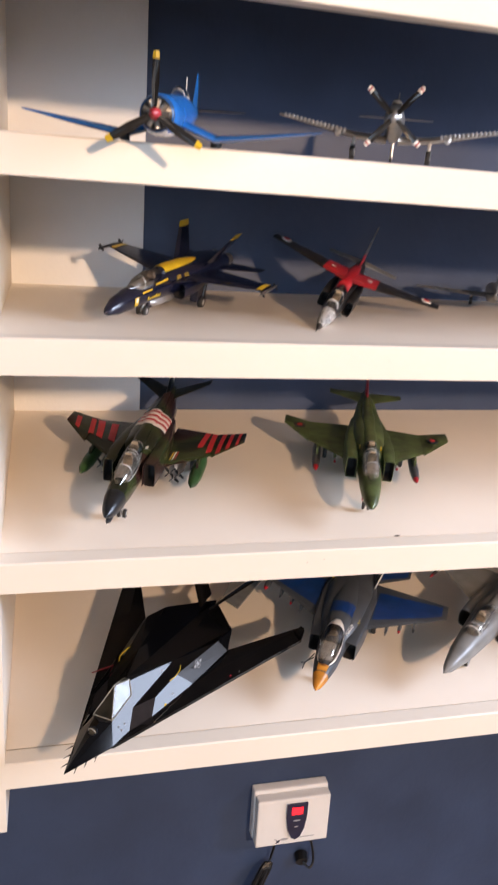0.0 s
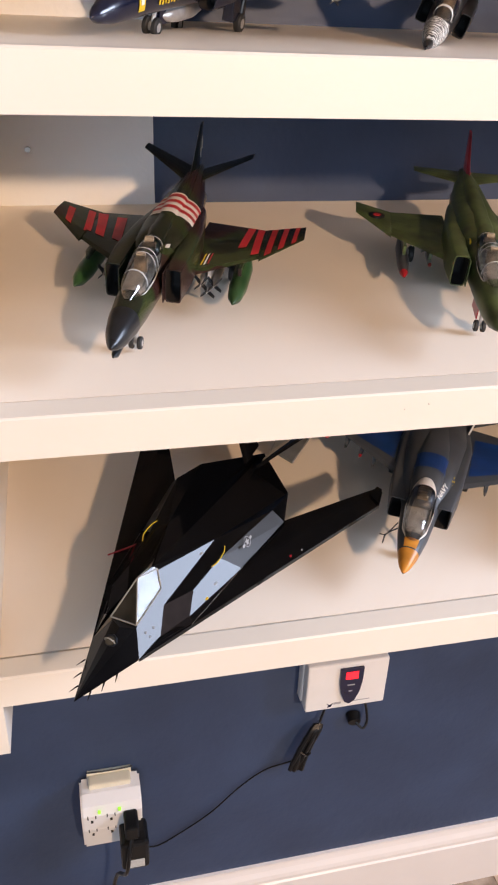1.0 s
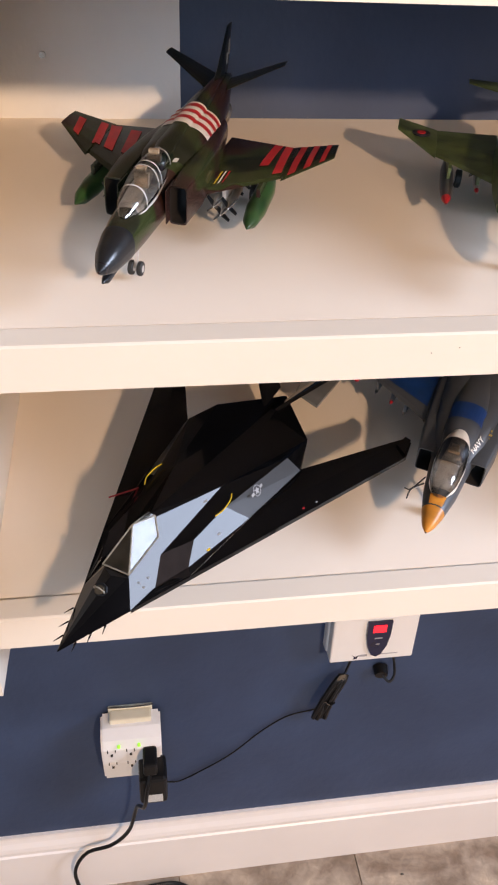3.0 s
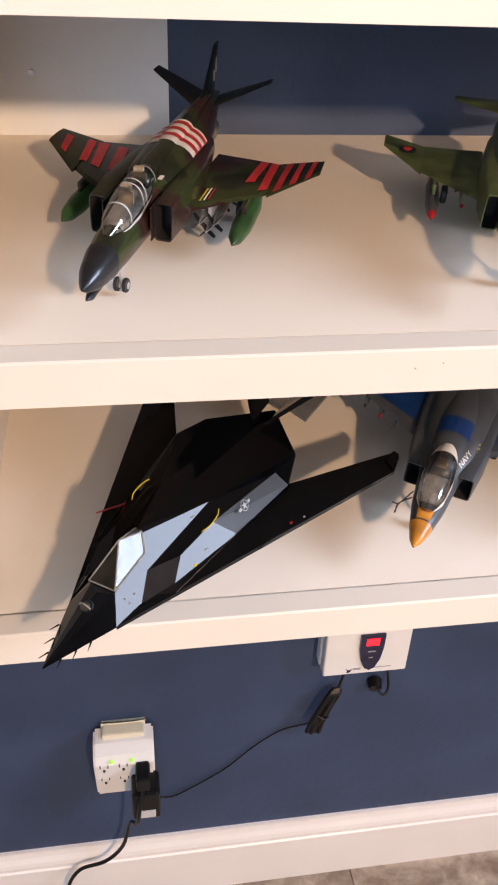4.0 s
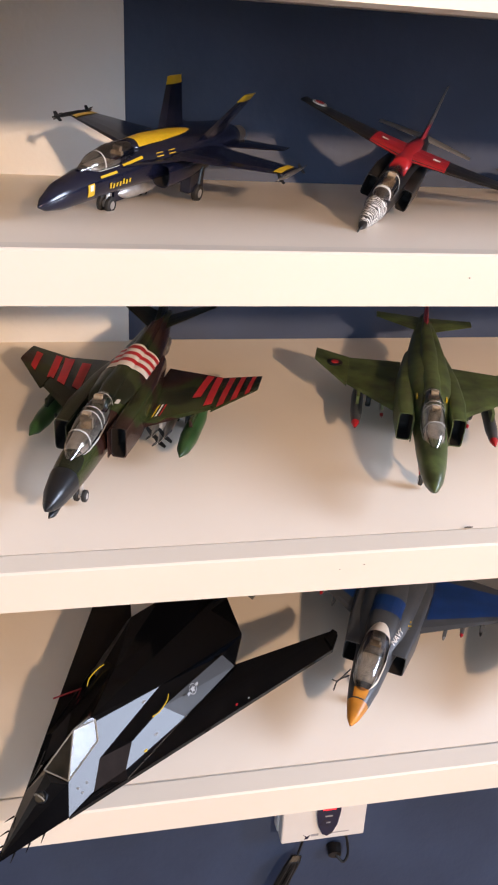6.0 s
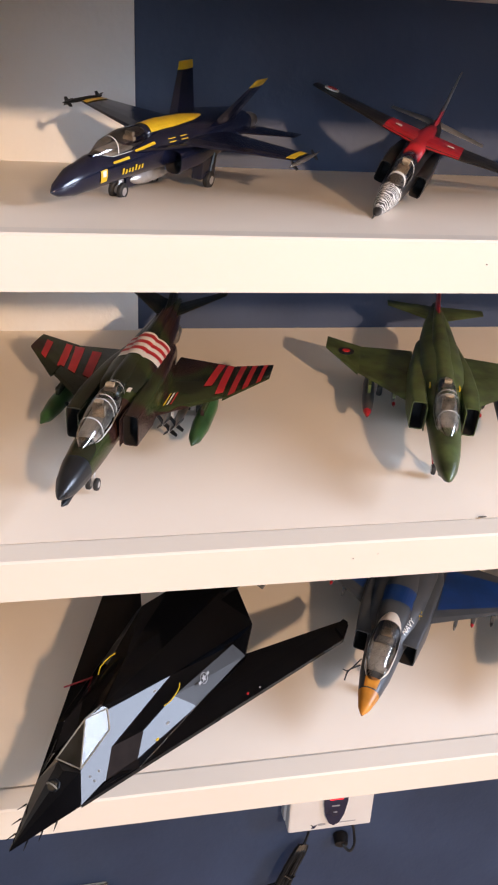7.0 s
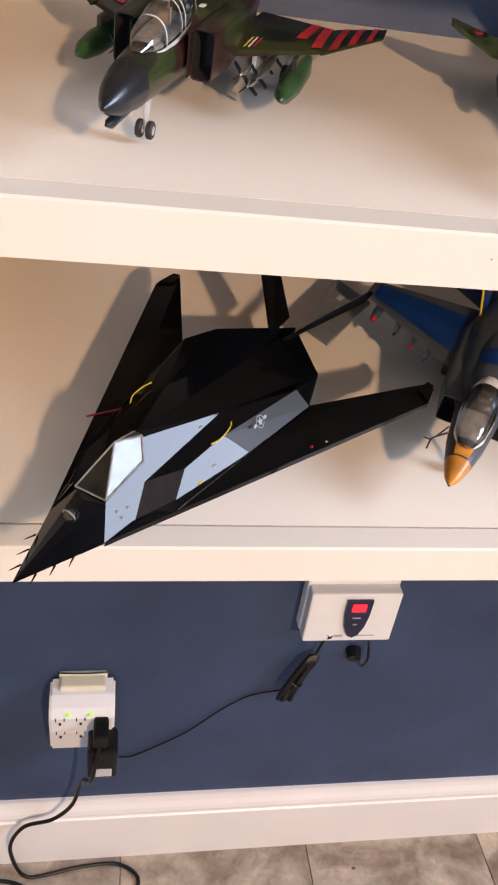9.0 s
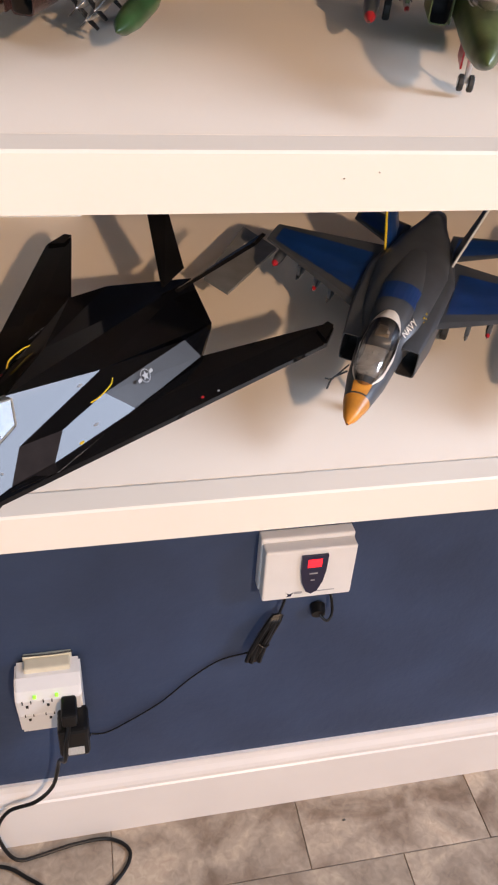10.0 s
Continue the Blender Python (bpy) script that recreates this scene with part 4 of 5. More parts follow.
# ---- dark navy and yellow twin-fin jet on the second shelf ----
def twin_fin_jet():
    e, K = aircraft("display_jet_model", "glossy dark navy model jet with yellow markings", (0.0978, 0.882, 1.5530, 7.46, 10.3, -32.84, 0.8676), 9)
    body = S((0.0, 1.58, 0.03, 0.03), (0.35, 1.62, 0.25, 0.25), (1.2, 1.75, 0.48, 0.5), (2.6, 1.88, 0.62, 0.62), (4.5, 1.95, 0.74, 0.66), (6.2, 2.05, 0.88, 0.78), (7.0, 2.15, 1.0, 0.85, 2.6), (10.0, 2.2, 1.35, 0.8, 3.0), (13.5, 2.2, 1.3, 0.72, 3.0), (15.8, 2.2, 1.0, 0.55, 2.6))
    f = part("fuselage", loft(B(), K, body, 26), BLUEBLACK, e, smooth=True)
    spine = S((5.9, 2.75, 0.42, 0.42), (7.5, 2.8, 0.52, 0.42), (10.0, 2.75, 0.55, 0.35), (13.0, 2.5, 0.4, 0.3))
    s = part("spine", loft(B(), K, spine, 18), BLUEBLACK, e, smooth=True)
    part("yellow_stripe", loft_patch(B(), K, spine, 6.3, 12.0, 20, 150, 0.02, 12, 8), YELLOW, s, "yellow stripe along the spine")
    hood = S((2.5, 2.48, 0.12, 0.05), (3.4, 2.46, 0.44, 0.50), (4.6, 2.50, 0.52, 0.70), (5.7, 2.56, 0.50, 0.64), (6.6, 2.68, 0.36, 0.40))
    canopy(K, e, hood, (3.75,))
    part("cockpit_floor", loft_patch(B(), K, S(*[(q[0], q[1], q[2] * 0.92, 0.12) for q in hood]), 3.0, 6.4, 0, 180, 0.0), COCKPIT, e)
    seat(K, e, 5.2, 1.98)
    for u0, s0, s1 in ((24, 3.2, 4.3), (36, 4.8, 6.2)):
        part("yellow_stripe", loft_patch(B(), K, body, s0, s1, u0, u0 + 9, 0.03, 6, 3), YELLOW, f)
        part("yellow_stripe", loft_patch(B(), K, body, s0, s1, 180 - u0 - 9, 180 - u0, 0.03, 6, 3), YELLOW, f)
    # emblem and script on the flank, as plain shapes
    part("emblem", loft_patch(B(), K, body, 2.35, 2.75, -20, 18, 0.03, 4, 6), YELLOW, f, "yellow shield emblem")
    part("emblem_field", loft_patch(B(), K, body, 2.45, 2.65, -2, 14, 0.045, 3, 4), WHITE, f)
    for k in range(7):
        part("script_bar", loft_patch(B(), K, body, 3.75 + 0.22 * k, 3.87 + 0.22 * k, -14 - 2 * (k % 2), -2 + 4 * (k in (0, 4)), 0.03, 2, 4), YELLOW, f)
    for k in range(4):
        part("warning_mark", loft_patch(B(), K, body, 7.0 + 0.9 * (k // 2), 7.5 + 0.9 * (k // 2), 30 - 10 * (k % 2), 33 - 10 * (k % 2), 0.03, 2, 2), YELLOW, f)
    for sx in (-1, 1):
        lex = [(0.6, 4.6, 9.0, 2.42, 0.12), (1.3, 6.6, 9.0, 2.4, 0.1), (1.6, 7.8, 9.0, 2.38, 0.08)]
        part("leading_edge_extension", wing(B(), K, lex, sx), BLUEBLACK, e)
        intake(K, e, S((7.2, 1.75, 0.42, 0.5, 3, sx * 1.15), (9.0, 1.8, 0.5, 0.52, 3, sx * 1.15), (13, 2.0, 0.5, 0.5, 2.6, sx * 0.9)), BLUEBLACK)
        ws = [(1.2, 7.7, 12.0, 2.4, 0.3), (5.7, 10.2, 12.0, 2.4, 0.1)]
        w = part("wing", wing(B(), K, ws, sx), BLUEBLACK, e)
        part("wing_tip_stripe", wing_patch(B(), K, ws, sx, 5.2, 5.55, 0.05, 0.97, 0.0, 0.03, 2, 8), YELLOW, w, "yellow wing tip stripe")
        store(K, e, sx * 5.85, 9.0, 2.42, 3.3, 0.10, STEEL if sx > 0 else RADOME, "missile", "silver wing tip missile" if sx > 0 else "dark wing tip missile", (9.2, 11.8))
        fr = [(2.5, 10.3, 13.0, sx * 0.95, 0.2), (4.7, 13.0, 14.4, sx * 2.05, 0.08)]
        t = part("fin", fin(B(), K, fr), BLUEBLACK, e)
        fr = [(4.4, 12.62, 14.22, sx * 1.9, 0.13), (4.72, 12.98, 14.42, sx * 2.06, 0.12)]
        part("fin_tip", fin(B(), K, fr), YELLOW, t, "yellow fin tip")
        part("tailplane", wing(B(), K, [(1.1, 13.6, 16.2, 2.05, 0.2), (3.4, 15.9, 17.1, 2.05, 0.08)], sx), BLUEBLACK, e)
        part("exhaust_nozzle", loft(B(), K, S((15.2, 2.2, 0.5, 0.5, 2, sx * 0.55), (16.7, 2.2, 0.38, 0.38, 2, sx * 0.55)), 18), STEEL, e, smooth=True)
        bm = B()
        a, b = K(sx * 1.0, 9.4, 0.6), K(sx * 1.5, 10.9, 1.7)
        box(bm, min(a.x, b.x), max(a.x, b.x), a.y, b.y, a.z, b.z, 0.001)
        part("gear_bay_door", bm, BLUEBLACK, e)
        wheel(K, e, sx * 1.5, 10.3, 0.40, 0.3, 1.7, z0=0.1 if sx > 0 else -0.6, leg_mat=RADOME)
    store(K, e, 0, 5.4, 1.0, 4.2, 0.36, SILVER, "drop_tank", "silver centreline drop tank")
    pylon(K, e, 0, 6.5, 8.5, 1.2, 1.6, BLUEBLACK)
    wheel(K, e, 0, 4.7, 0.34, 0.22, 1.5, True, z0=0.4)
    part("gear_door", box(B(), *[v for p in zip(K(-0.06, 5.2, 0.7), K(0.06, 6.2, 1.4)) for v in p]), BLUEBLACK, e)
    return e


twin_fin_jet()


# ---- black and red high-wing jet with a zebra nose, lying tilted on its belly ----
def zebra_jet():
    e, K = aircraft("trainer_jet_model", "black and red model jet with zebra-striped nose lying tilted", (0.3170, 0.903, 1.5590, 7.96, 19.2, -26.28, 1.2207), 7)
    body = S((0.0, 0.60, 0.02, 0.02), (0.3, 0.61, 0.10, 0.10), (1.2, 0.68, 0.25, 0.27), (2.6, 0.76, 0.40, 0.40), (4.3, 0.95, 0.48, 0.55), (7.0, 1.15, 0.55, 0.65), (9.5, 1.25, 0.42, 0.5), (11.8, 1.4, 0.22, 0.26))
    f = part("fuselage", loft(B(), K, body, 22), BLACKPANEL, e, smooth=True)
    part("zebra_nose", loft_patch(B(), K, body, 0.42, 2.15, 0, 360, 0.012, 12, 24), ZEBRA, f, "zebra-striped nose section", smooth=True)
    part("pitot_probe", cyl(B(), K(0, 0.1, 0.60), K(0, -0.62, 0.56), 0.0007, 0.0003, 6), RADOME, e)
    hood = S((2.0, 0.98, 0.12, 0.05), (2.6, 1.06, 0.31, 0.40), (3.5, 1.2, 0.34, 0.48), (4.4, 1.4, 0.26, 0.34))
    canopy(K, e, hood, (2.45, 3.3))
    seat(K, e, 3.1, 0.62, 0.36)
    for sx in (-1, 1):
        intake(K, e, S((3.9, 0.85, 0.2, 0.34, 5, sx * 0.62), (5.5, 0.95, 0.26, 0.42, 4, sx * 0.60), (8.5, 1.1, 0.25, 0.35, 2.5, sx * 0.5)), BLACKPANEL)
        ws = [(0.0, 5.2, 7.9, 1.72, 0.26), (1.35, 5.9, 8.1, 1.70, 0.2), (4.6, 8.1, 9.1, 1.62, 0.08)]
        w = part("wing", wing(B(), K, ws, sx), BLACKPANEL, e)
        part("red_panel", wing_patch(B(), K, ws, sx, 0.0, 1.4, 0.0, 1.0, 0.0, 0.02, 6, 8), RED, w, "red wing centre section")
        part("marking", wing_patch(B(), K, ws, sx, 0.85, 1.1, 0.35, 0.45, 0.0, 0.045, 2, 2), WHITE, w)
        for r, m, lf in ((0.28, WHITE, 0.03), (0.17, STRIPE, 0.045)):
            x, st, z = wing_point(ws, 3.9, 0.5, 0, lf)
            part("roundel", cyl(B(), K(sx * x, st, z), K(sx * x, st, z + 0.02 + lf), abs(K(r, 0, 0).x), n=18), m, w, "round white and red marking")
        part("tailplane", wing(B(), K, [(0.1, 10.6, 11.9, 1.6, 0.12), (2.0, 11.6, 12.3, 1.4, 0.06)], sx), GREYMID, e)
    part("spine", loft(B(), K, S((4.4, 1.55, 0.3, 0.25), (7, 1.75, 0.3, 0.2), (9.5, 1.6, 0.2, 0.2)), 14), RED, e, smooth=True)
    part("fin", fin(B(), K, [(1.5, 8.9, 11.9, 0, 0.16), (2.2, 10.3, 12.0, 0, 0.12)]), RED, e, "red fin root")
    part("fin", fin(B(), K, [(2.2, 10.3, 12.0, 0, 0.12), (3.5, 11.5, 12.4, 0, 0.05)]), GREYMID, e, "grey fin")
    return e


zebra_jet()


# ---- propeller aircraft ----
def propeller(K, e, st, z, radius, blades, phase, hub_mat, tip_mat, mat, chord=0.34, band=False):
    hub = part("spinner", loft(B(), K, S((st - 0.35, z, 0.02, 0.02, 2, 0), (st - 0.15, z, 0.17, 0.17, 2, 0), (st + 0.15, z, 0.24, 0.24, 2, 0)), 16), hub_mat, e, smooth=True)
    for k in range(blades):
        a = radians(phase + 360 * k / blades)
        for nm, r0, r1, m in (("blade", 0.1, 0.88, mat), ("blade_tip", 0.88, 1.0, tip_mat)) if not band else (("blade", 0.1, 0.84, mat), ("blade_tip", 0.84, 0.91, tip_mat), ("blade_tip", 0.91, 0.95, STRIPE), ("blade_tip", 0.95, 1.0, tip_mat)):
            loops, bm = [], B()
            for q in (0, 0.5, 1):
                r = (r0 + (r1 - r0) * q) * radius
                w = chord * (0.35 + 0.65 * math.sin(math.pi * min(1, 0.15 + 0.75 * r / radius))) / 2
                tw = radians(55 - 40 * r / radius)
                pts = []
                for du, dt in ((-1, 0), (0, 0.05), (1, 0), (0, -0.05)):
                    tx, ty = du * w * math.cos(tw), du * w * math.sin(tw) + dt
                    pts.append(bm.verts.new(K(r * math.cos(a) - tx * math.sin(a), st + ty, z + r * math.sin(a) + tx * math.cos(a))))
                loops.append(pts)
            for A, C in zip(loops, loops[1:]):
                for i in range(4):
                    bm.faces.new((A[i], A[(i + 1) % 4], C[(i + 1) % 4], C[i]))
            bm.faces.new(loops[0]), bm.faces.new(loops[-1])
            bmesh.ops.recalc_face_normals(bm, faces=bm.faces)
            part(nm, bm, m, hub, smooth=False)


def gull_wing_plane():
    e, K = aircraft("propeller_plane_model", "glossy blue gull-wing model propeller plane with red spinner", on_shelf(1, 0.0639, 0.6834, -18.9, 1.03), 4)
    z0 = 1.0
    body = S((0.55, z0, 0.62, 0.62, 2, 0), (1.0, z0, 0.74, 0.74, 2, 0), (2.2, z0 + 0.02, 0.74, 0.76, 2, 0), (4.5, z0 + 0.15, 0.66, 0.8, 2.2, 0), (7.0, z0 + 0.3, 0.42, 0.55, 2.2, 0), (10.0, z0 + 0.45, 0.12, 0.2, 2, 0))
    part("fuselage", loft(B(), K, body, 24), CORBLUE, e, smooth=True)
    part("cowl_ring", loft(B(), K, S((0.5, z0, 0.56, 0.56, 2, 0), (0.62, z0, 0.66, 0.66, 2, 0), (0.75, z0, 0.66, 0.66, 2, 0)), 24), RADOME, e, "black cowling mouth", smooth=True)
    bm = B()
    for k in range(9):
        a = 2 * math.pi * k / 9
        cyl(bm, K(0.15 * math.cos(a), 0.45, z0 + 0.15 * math.sin(a)), K(0.5 * math.cos(a), 0.45, z0 + 0.5 * math.sin(a)), 0.0022, n=8)
    part("engine", bm, STEEL, e, "dark radial engine")
    part("lower_cowl", loft_patch(B(), K, body, 0.56, 2.5, 235, 305, 0.01, 6, 10), WHITE, e, "pale grey lower cowling")
    propeller(K, e, 0.15, z0, 2.05, 3, 90, RED, YELLOW, PROP, 0.42)
    canopy(K, e, S((4.4, z0 + 0.85, 0.2, 0.1, 2, 0), (5.0, z0 + 0.9, 0.34, 0.4, 2, 0), (5.8, z0 + 0.85, 0.32, 0.38, 2, 0), (6.4, z0 + 0.75, 0.2, 0.15, 2, 0)), (4.7, 5.2, 5.6))
    for sx in (-1, 1):
        ws = [(0.5, 2.4, 5.2, z0 - 0.25, 0.42), (1.9, 2.4, 5.0, z0 - 0.75, 0.40), (4.2, 2.7, 4.7, z0 - 0.42, 0.26), (6.1, 3.2, 4.2, z0 - 0.12, 0.10)]
        w = part("wing", wing(B(), K, ws, sx), CORBLUE, e)
        bm = B()
        cyl(bm, K(sx * 2.0, 3.4, z0 - 0.9), K(sx * 2.0, 3.8, z0 - 0.9), 0.002, n=10)
        part("exhaust_stub", bm, RADOME, w)
        part("tailplane", wing(B(), K, [(0.1, 8.6, 9.8, z0 + 0.55, 0.14), (2.4, 8.9, 9.7, z0 + 0.6, 0.06)], sx), BLUEBLACK, e)
    part("fin", fin(B(), K, [(z0 + 0.5, 8.3, 10.0, 0, 0.15), (z0 + 1.5, 9.0, 10.2, 0, 0.1), (z0 + 2.15, 9.4, 10.1, 0, 0.05)]), CORBLUE, e)
    part("aerial_mast", cyl(B(), K(0, 6.7, z0 + 0.7), K(0, 6.7, z0 + 1.75), 0.0006, n=6), FROST, e)
    for sx in (-1, 1):
        part("support_block", cyl(B(), K(sx * 1.85, 3.4, -0.02), K(sx * 1.85, 3.4, 0.2), 0.004, n=10), RUBBER, e)
    return e


gull_wing_plane()


def silver_plane():
    e, K = aircraft("propeller_plane_model", "bare metal model propeller plane with striped blade tips", on_shelf(1, 0.3036, 0.7572, -24.0, 1.0), 4)
    z0 = 1.95
    body = S((0.3, z0, 0.3, 0.32, 2, 0), (1.0, z0, 0.44, 0.52, 2, 0), (3.0, z0 - 0.18, 0.50, 0.86, 2, 0), (5.5, z0 - 0.05, 0.42, 0.7, 2, 0), (9.0, z0 + 0.15, 0.12, 0.22, 2, 0))
    part("fuselage", loft(B(), K, body, 22), STEEL, e, smooth=True)
    propeller(K, e, 0.15, z0, 1.72, 4, 48, SILVER, WHITE, PROP, 0.36, True)
    canopy(K, e, S((3.4, z0 + 0.55, 0.2, 0.1, 2, 0), (4.1, z0 + 0.6, 0.34, 0.42, 2, 0), (5.4, z0 + 0.55, 0.22, 0.2, 2, 0)), (3.8,))
    for sx in (-1, 1):
        ws = [(0.3, 1.9, 4.6, z0 - 0.98, 0.46), (1.8, 2.0, 4.4, z0 - 0.86, 0.40), (5.6, 2.7, 3.9, z0 - 0.14, 0.14)]
        w = part("wing", wing(B(), K, ws, sx), STEEL, e)
        bm = B()
        for k in range(16):
            for r in range(2):
                x, st, z = wing_point(ws, 2.3 + 0.2 * k, 0.02 + 0.14 * r, 0, 0.02)
                bmesh.ops.create_uvsphere(bm, u_segments=7, v_segments=4, radius=0.0016, matrix=Matrix.Translation(K(sx * x, st, z)))
        part("rivet_row", bm, SILVER, w, "row of bright worn spots")
        part("landing_light", loft(B(), K, S((1.85, z0 - 0.78, 0.02, 0.02, 2, sx * 2.6), (2.0, z0 - 0.78, 0.16, 0.16, 2, sx * 2.6), (3.0, z0 - 0.78, 0.12, 0.12, 2, sx * 2.6)), 12), SILVER, w, smooth=True)
        part("tailplane", wing(B(), K, [(0.1, 8.0, 9.1, z0 + 0.3, 0.12), (2.0, 8.3, 9.0, z0 + 0.3, 0.05)], sx), STEEL, e)
        wheel(K, e, sx * 1.8, 2.0, 0.34, 0.24, z0 - 0.8)
    part("fin", fin(B(), K, [(z0 + 0.2, 7.6, 9.2, 0, 0.12), (z0 + 1.6, 8.5, 9.3, 0, 0.05)]), STEEL, e)
    part("radiator_scoop", loft(B(), K, S((3.2, z0 - 0.85, 0.2, 0.2), (4.5, z0 - 0.75, 0.28, 0.28), (6.0, z0 - 0.4, 0.15, 0.15)), 14), STEEL, e, smooth=True)
    wheel(K, e, 0, 8.0, 0.16, 0.12, z0, z0=0.0)
    return e


silver_plane()


def dull_plane():
    e, K = aircraft("propeller_plane_model", "dull grey-green model plane with a tall tail at the shelf back", on_shelf(2, 0.560, 0.94, 150.0, 0.9), 5)
    z0 = 1.2
    part("fuselage", loft(B(), K, S((0.2, z0, 0.3, 0.3), (1.2, z0, 0.6, 0.6), (4.0, z0, 0.6, 0.7), (7.5, z0 + 0.2, 0.3, 0.4), (9.6, z0 + 0.4, 0.08, 0.12)), 18), GREYMID, e, smooth=True)
    for sx in (-1, 1):
        part("wing", wing(B(), K, [(0.4, 2.2, 4.8, z0 - 0.3, 0.3), (5.8, 2.9, 4.1, z0, 0.1)], sx), GREYMID, e)
        part("tailplane", wing(B(), K, [(0.1, 8.2, 9.4, z0 + 0.4, 0.12), (2.3, 8.6, 9.3, z0 + 0.4, 0.06)], sx), DARKGREEN, e)
        wheel(K, e, sx * 1.6, 2.4, 0.35, 0.25, z0 - 0.2)
    part("fin", fin(B(), K, [(z0 + 0.3, 7.8, 9.6, 0, 0.14), (z0 + 2.1, 8.8, 9.7, 0, 0.06)]), F35GREY, e)
    return e


dull_plane()


# ---- wall devices and cords ----
PLASTIC = material("white_plastic", (0.80, 0.79, 0.78), 0.32, vary=0.02, scale=30)
IVORY = material("ivory_plastic", (0.74, 0.68, 0.52), 0.35, vary=0.04, scale=40)
CORD = material("black_cord", (0.005, 0.005, 0.0055), 0.4, spec=0.3)
DARKFACE = material("dark_blue_bezel", (0.012, 0.013, 0.045), 0.25)
SLOT = material("dark_slot", (0.03, 0.028, 0.025), 0.6)
GREYBAR = material("grey_print", (0.35, 0.35, 0.38), 0.5)
LABELGREY = material("label_print", (0.5, 0.5, 0.48), 0.5, vary=0.2, scale=900)


def glow(name, colour, strength):
    m = bpy.data.materials.new(name)
    m.use_nodes = True
    b = m.node_tree.nodes["Principled BSDF"]
    b.inputs["Base Color"].default_value = (*colour, 1)
    b.inputs["Emission Color"].default_value = (*colour, 1)
    b.inputs["Emission Strength"].default_value = strength
    return m


LED_RED, LED_GREEN = glow("red_display", (1.0, 0.02, 0.03), 1.6), glow("green_indicator", (0.35, 0.9, 0.05), 0.8)


dev = empty("wall_control_unit", "white wall-mounted control box with a red lit display", "control box")
x0, x1, zb, zt, yf = 0.293, 0.429, 0.607, 0.708, 1.009
part("back_plate", box(B(), x0, x1, 1.030, WALL_Y, zb + 0.002, zt, 0.003), PLASTIC, dev)
part("cover", box(B(), x0 + 0.002, x1 - 0.002, yf, 1.0305, zb, zt - 0.006, 0.003), PLASTIC, dev)
cx = 0.5 * (x0 + x1) + 0.004
shield = [(cx + w, yf - 0.0005, z) for w, z in ((-0.019, 0.693), (0.019, 0.693), (0.0185, 0.664), (0.015, 0.641), (0.008, 0.624), (0.0, 0.619), (-0.008, 0.624), (-0.015, 0.641), (-0.0185, 0.664))]
bez = part("display_bezel", prism(B(), shield, (0, -0.004, 0)), DARKFACE, dev, "dark blue shield-shaped display surround")
part("display", box(B(), cx - 0.010, cx + 0.010, yf - 0.0058, yf - 0.0044, 0.673, 0.687), LED_RED, bez, "lit red display")
for z, w in ((0.660, 0.006), (0.647, 0.003)):
    part("button_mark", box(B(), cx - w, cx + w, yf - 0.0052, yf - 0.0044, z - 0.001, z + 0.001), GREYBAR, bez)
part("logo", prism(B(), [(cx - 0.034, yf, 0.612), (cx - 0.028, yf, 0.613), (cx - 0.025, yf, 0.620), (cx - 0.030, yf, 0.617), (cx - 0.036, yf, 0.621), (cx - 0.032, yf, 0.616)], (0, -0.0006, 0)), DARKFACE, dev, "small dark logo shape")
part("print_bar", box(B(), cx - 0.024, cx - 0.012, yf - 0.0006, yf + 0.0005, 0.617, 0.621), GREYBAR, dev)
part("print_bar", box(B(), cx - 0.006, cx + 0.036, yf - 0.0006, yf + 0.0005, 0.6185, 0.6200), GREYBAR, dev)
part("socket", box(B(), 0.334, 0.342, 1.024, 1.036, 0.597, 0.6085, 0.001), CORD, dev)

tap = empty("outlet_adapter", "white six-outlet wall adapter with green lights plugged in", "outlet adapter")
pl = part("cover_plate", box(B(), -0.048, 0.022, 1.043, WALL_Y, 0.392, 0.506, 0.002), IVORY, tap, "ivory outlet cover plate")
part("plate_edge", tube(B(), [(-0.048, 1.045, 0.506), (-0.02, 1.041, 0.5095), (0.004, 1.041, 0.5095), (0.024, 1.045, 0.506)], 0.0012, 6), SLOT, tap)
part("socket_block", box(B(), -0.046, 0.020, 1.022, 1.0435, 0.470, 0.503, 0.003), IVORY, tap)
bm = B()
prof = [(1.043, 0.496), (1.016, 0.494), (1.000, 0.484), (0.993, 0.468), (0.997, 0.434), (1.001, 0.432), (1.000, 0.426), (1.008, 0.378), (1.022, 0.362), (1.043, 0.360)]
prism(bm, [(-0.060, y, z) for y, z in prof], (0.094, 0, 0))
es = [ed for ed in bm.edges if abs(ed.verts[0].co.x - ed.verts[1].co.x) < 1e-6]
bmesh.ops.bevel(bm, geom=es, offset=0.003, segments=2, affect="EDGES")
part("body", bm, PLASTIC, tap)
for x in (-0.032, -0.001):
    part("indicator", cyl(B(), (x, 0.9955, 0.478), (x, 0.991, 0.476), 0.0024, n=12), LED_GREEN, tap, "small green light")
for r, (zz, yy) in enumerate(((0.463, 0.9938), (0.422, 1.0015))):
    for k in range(3):
        xc = -0.044 + 0.0295 * k
        for dx, dz, w, h in ((-0.006, 0.004, 0.0008, 0.0028), (0.006, 0.004, 0.0008, 0.0024), (0.0, -0.006, 0.0018, 0.0016)):
            part("slot", box(B(), xc + dx - w, xc + dx + w, yy - 0.0022, yy + 0.004, zz + dz - h, zz + dz + h), SLOT, tap)

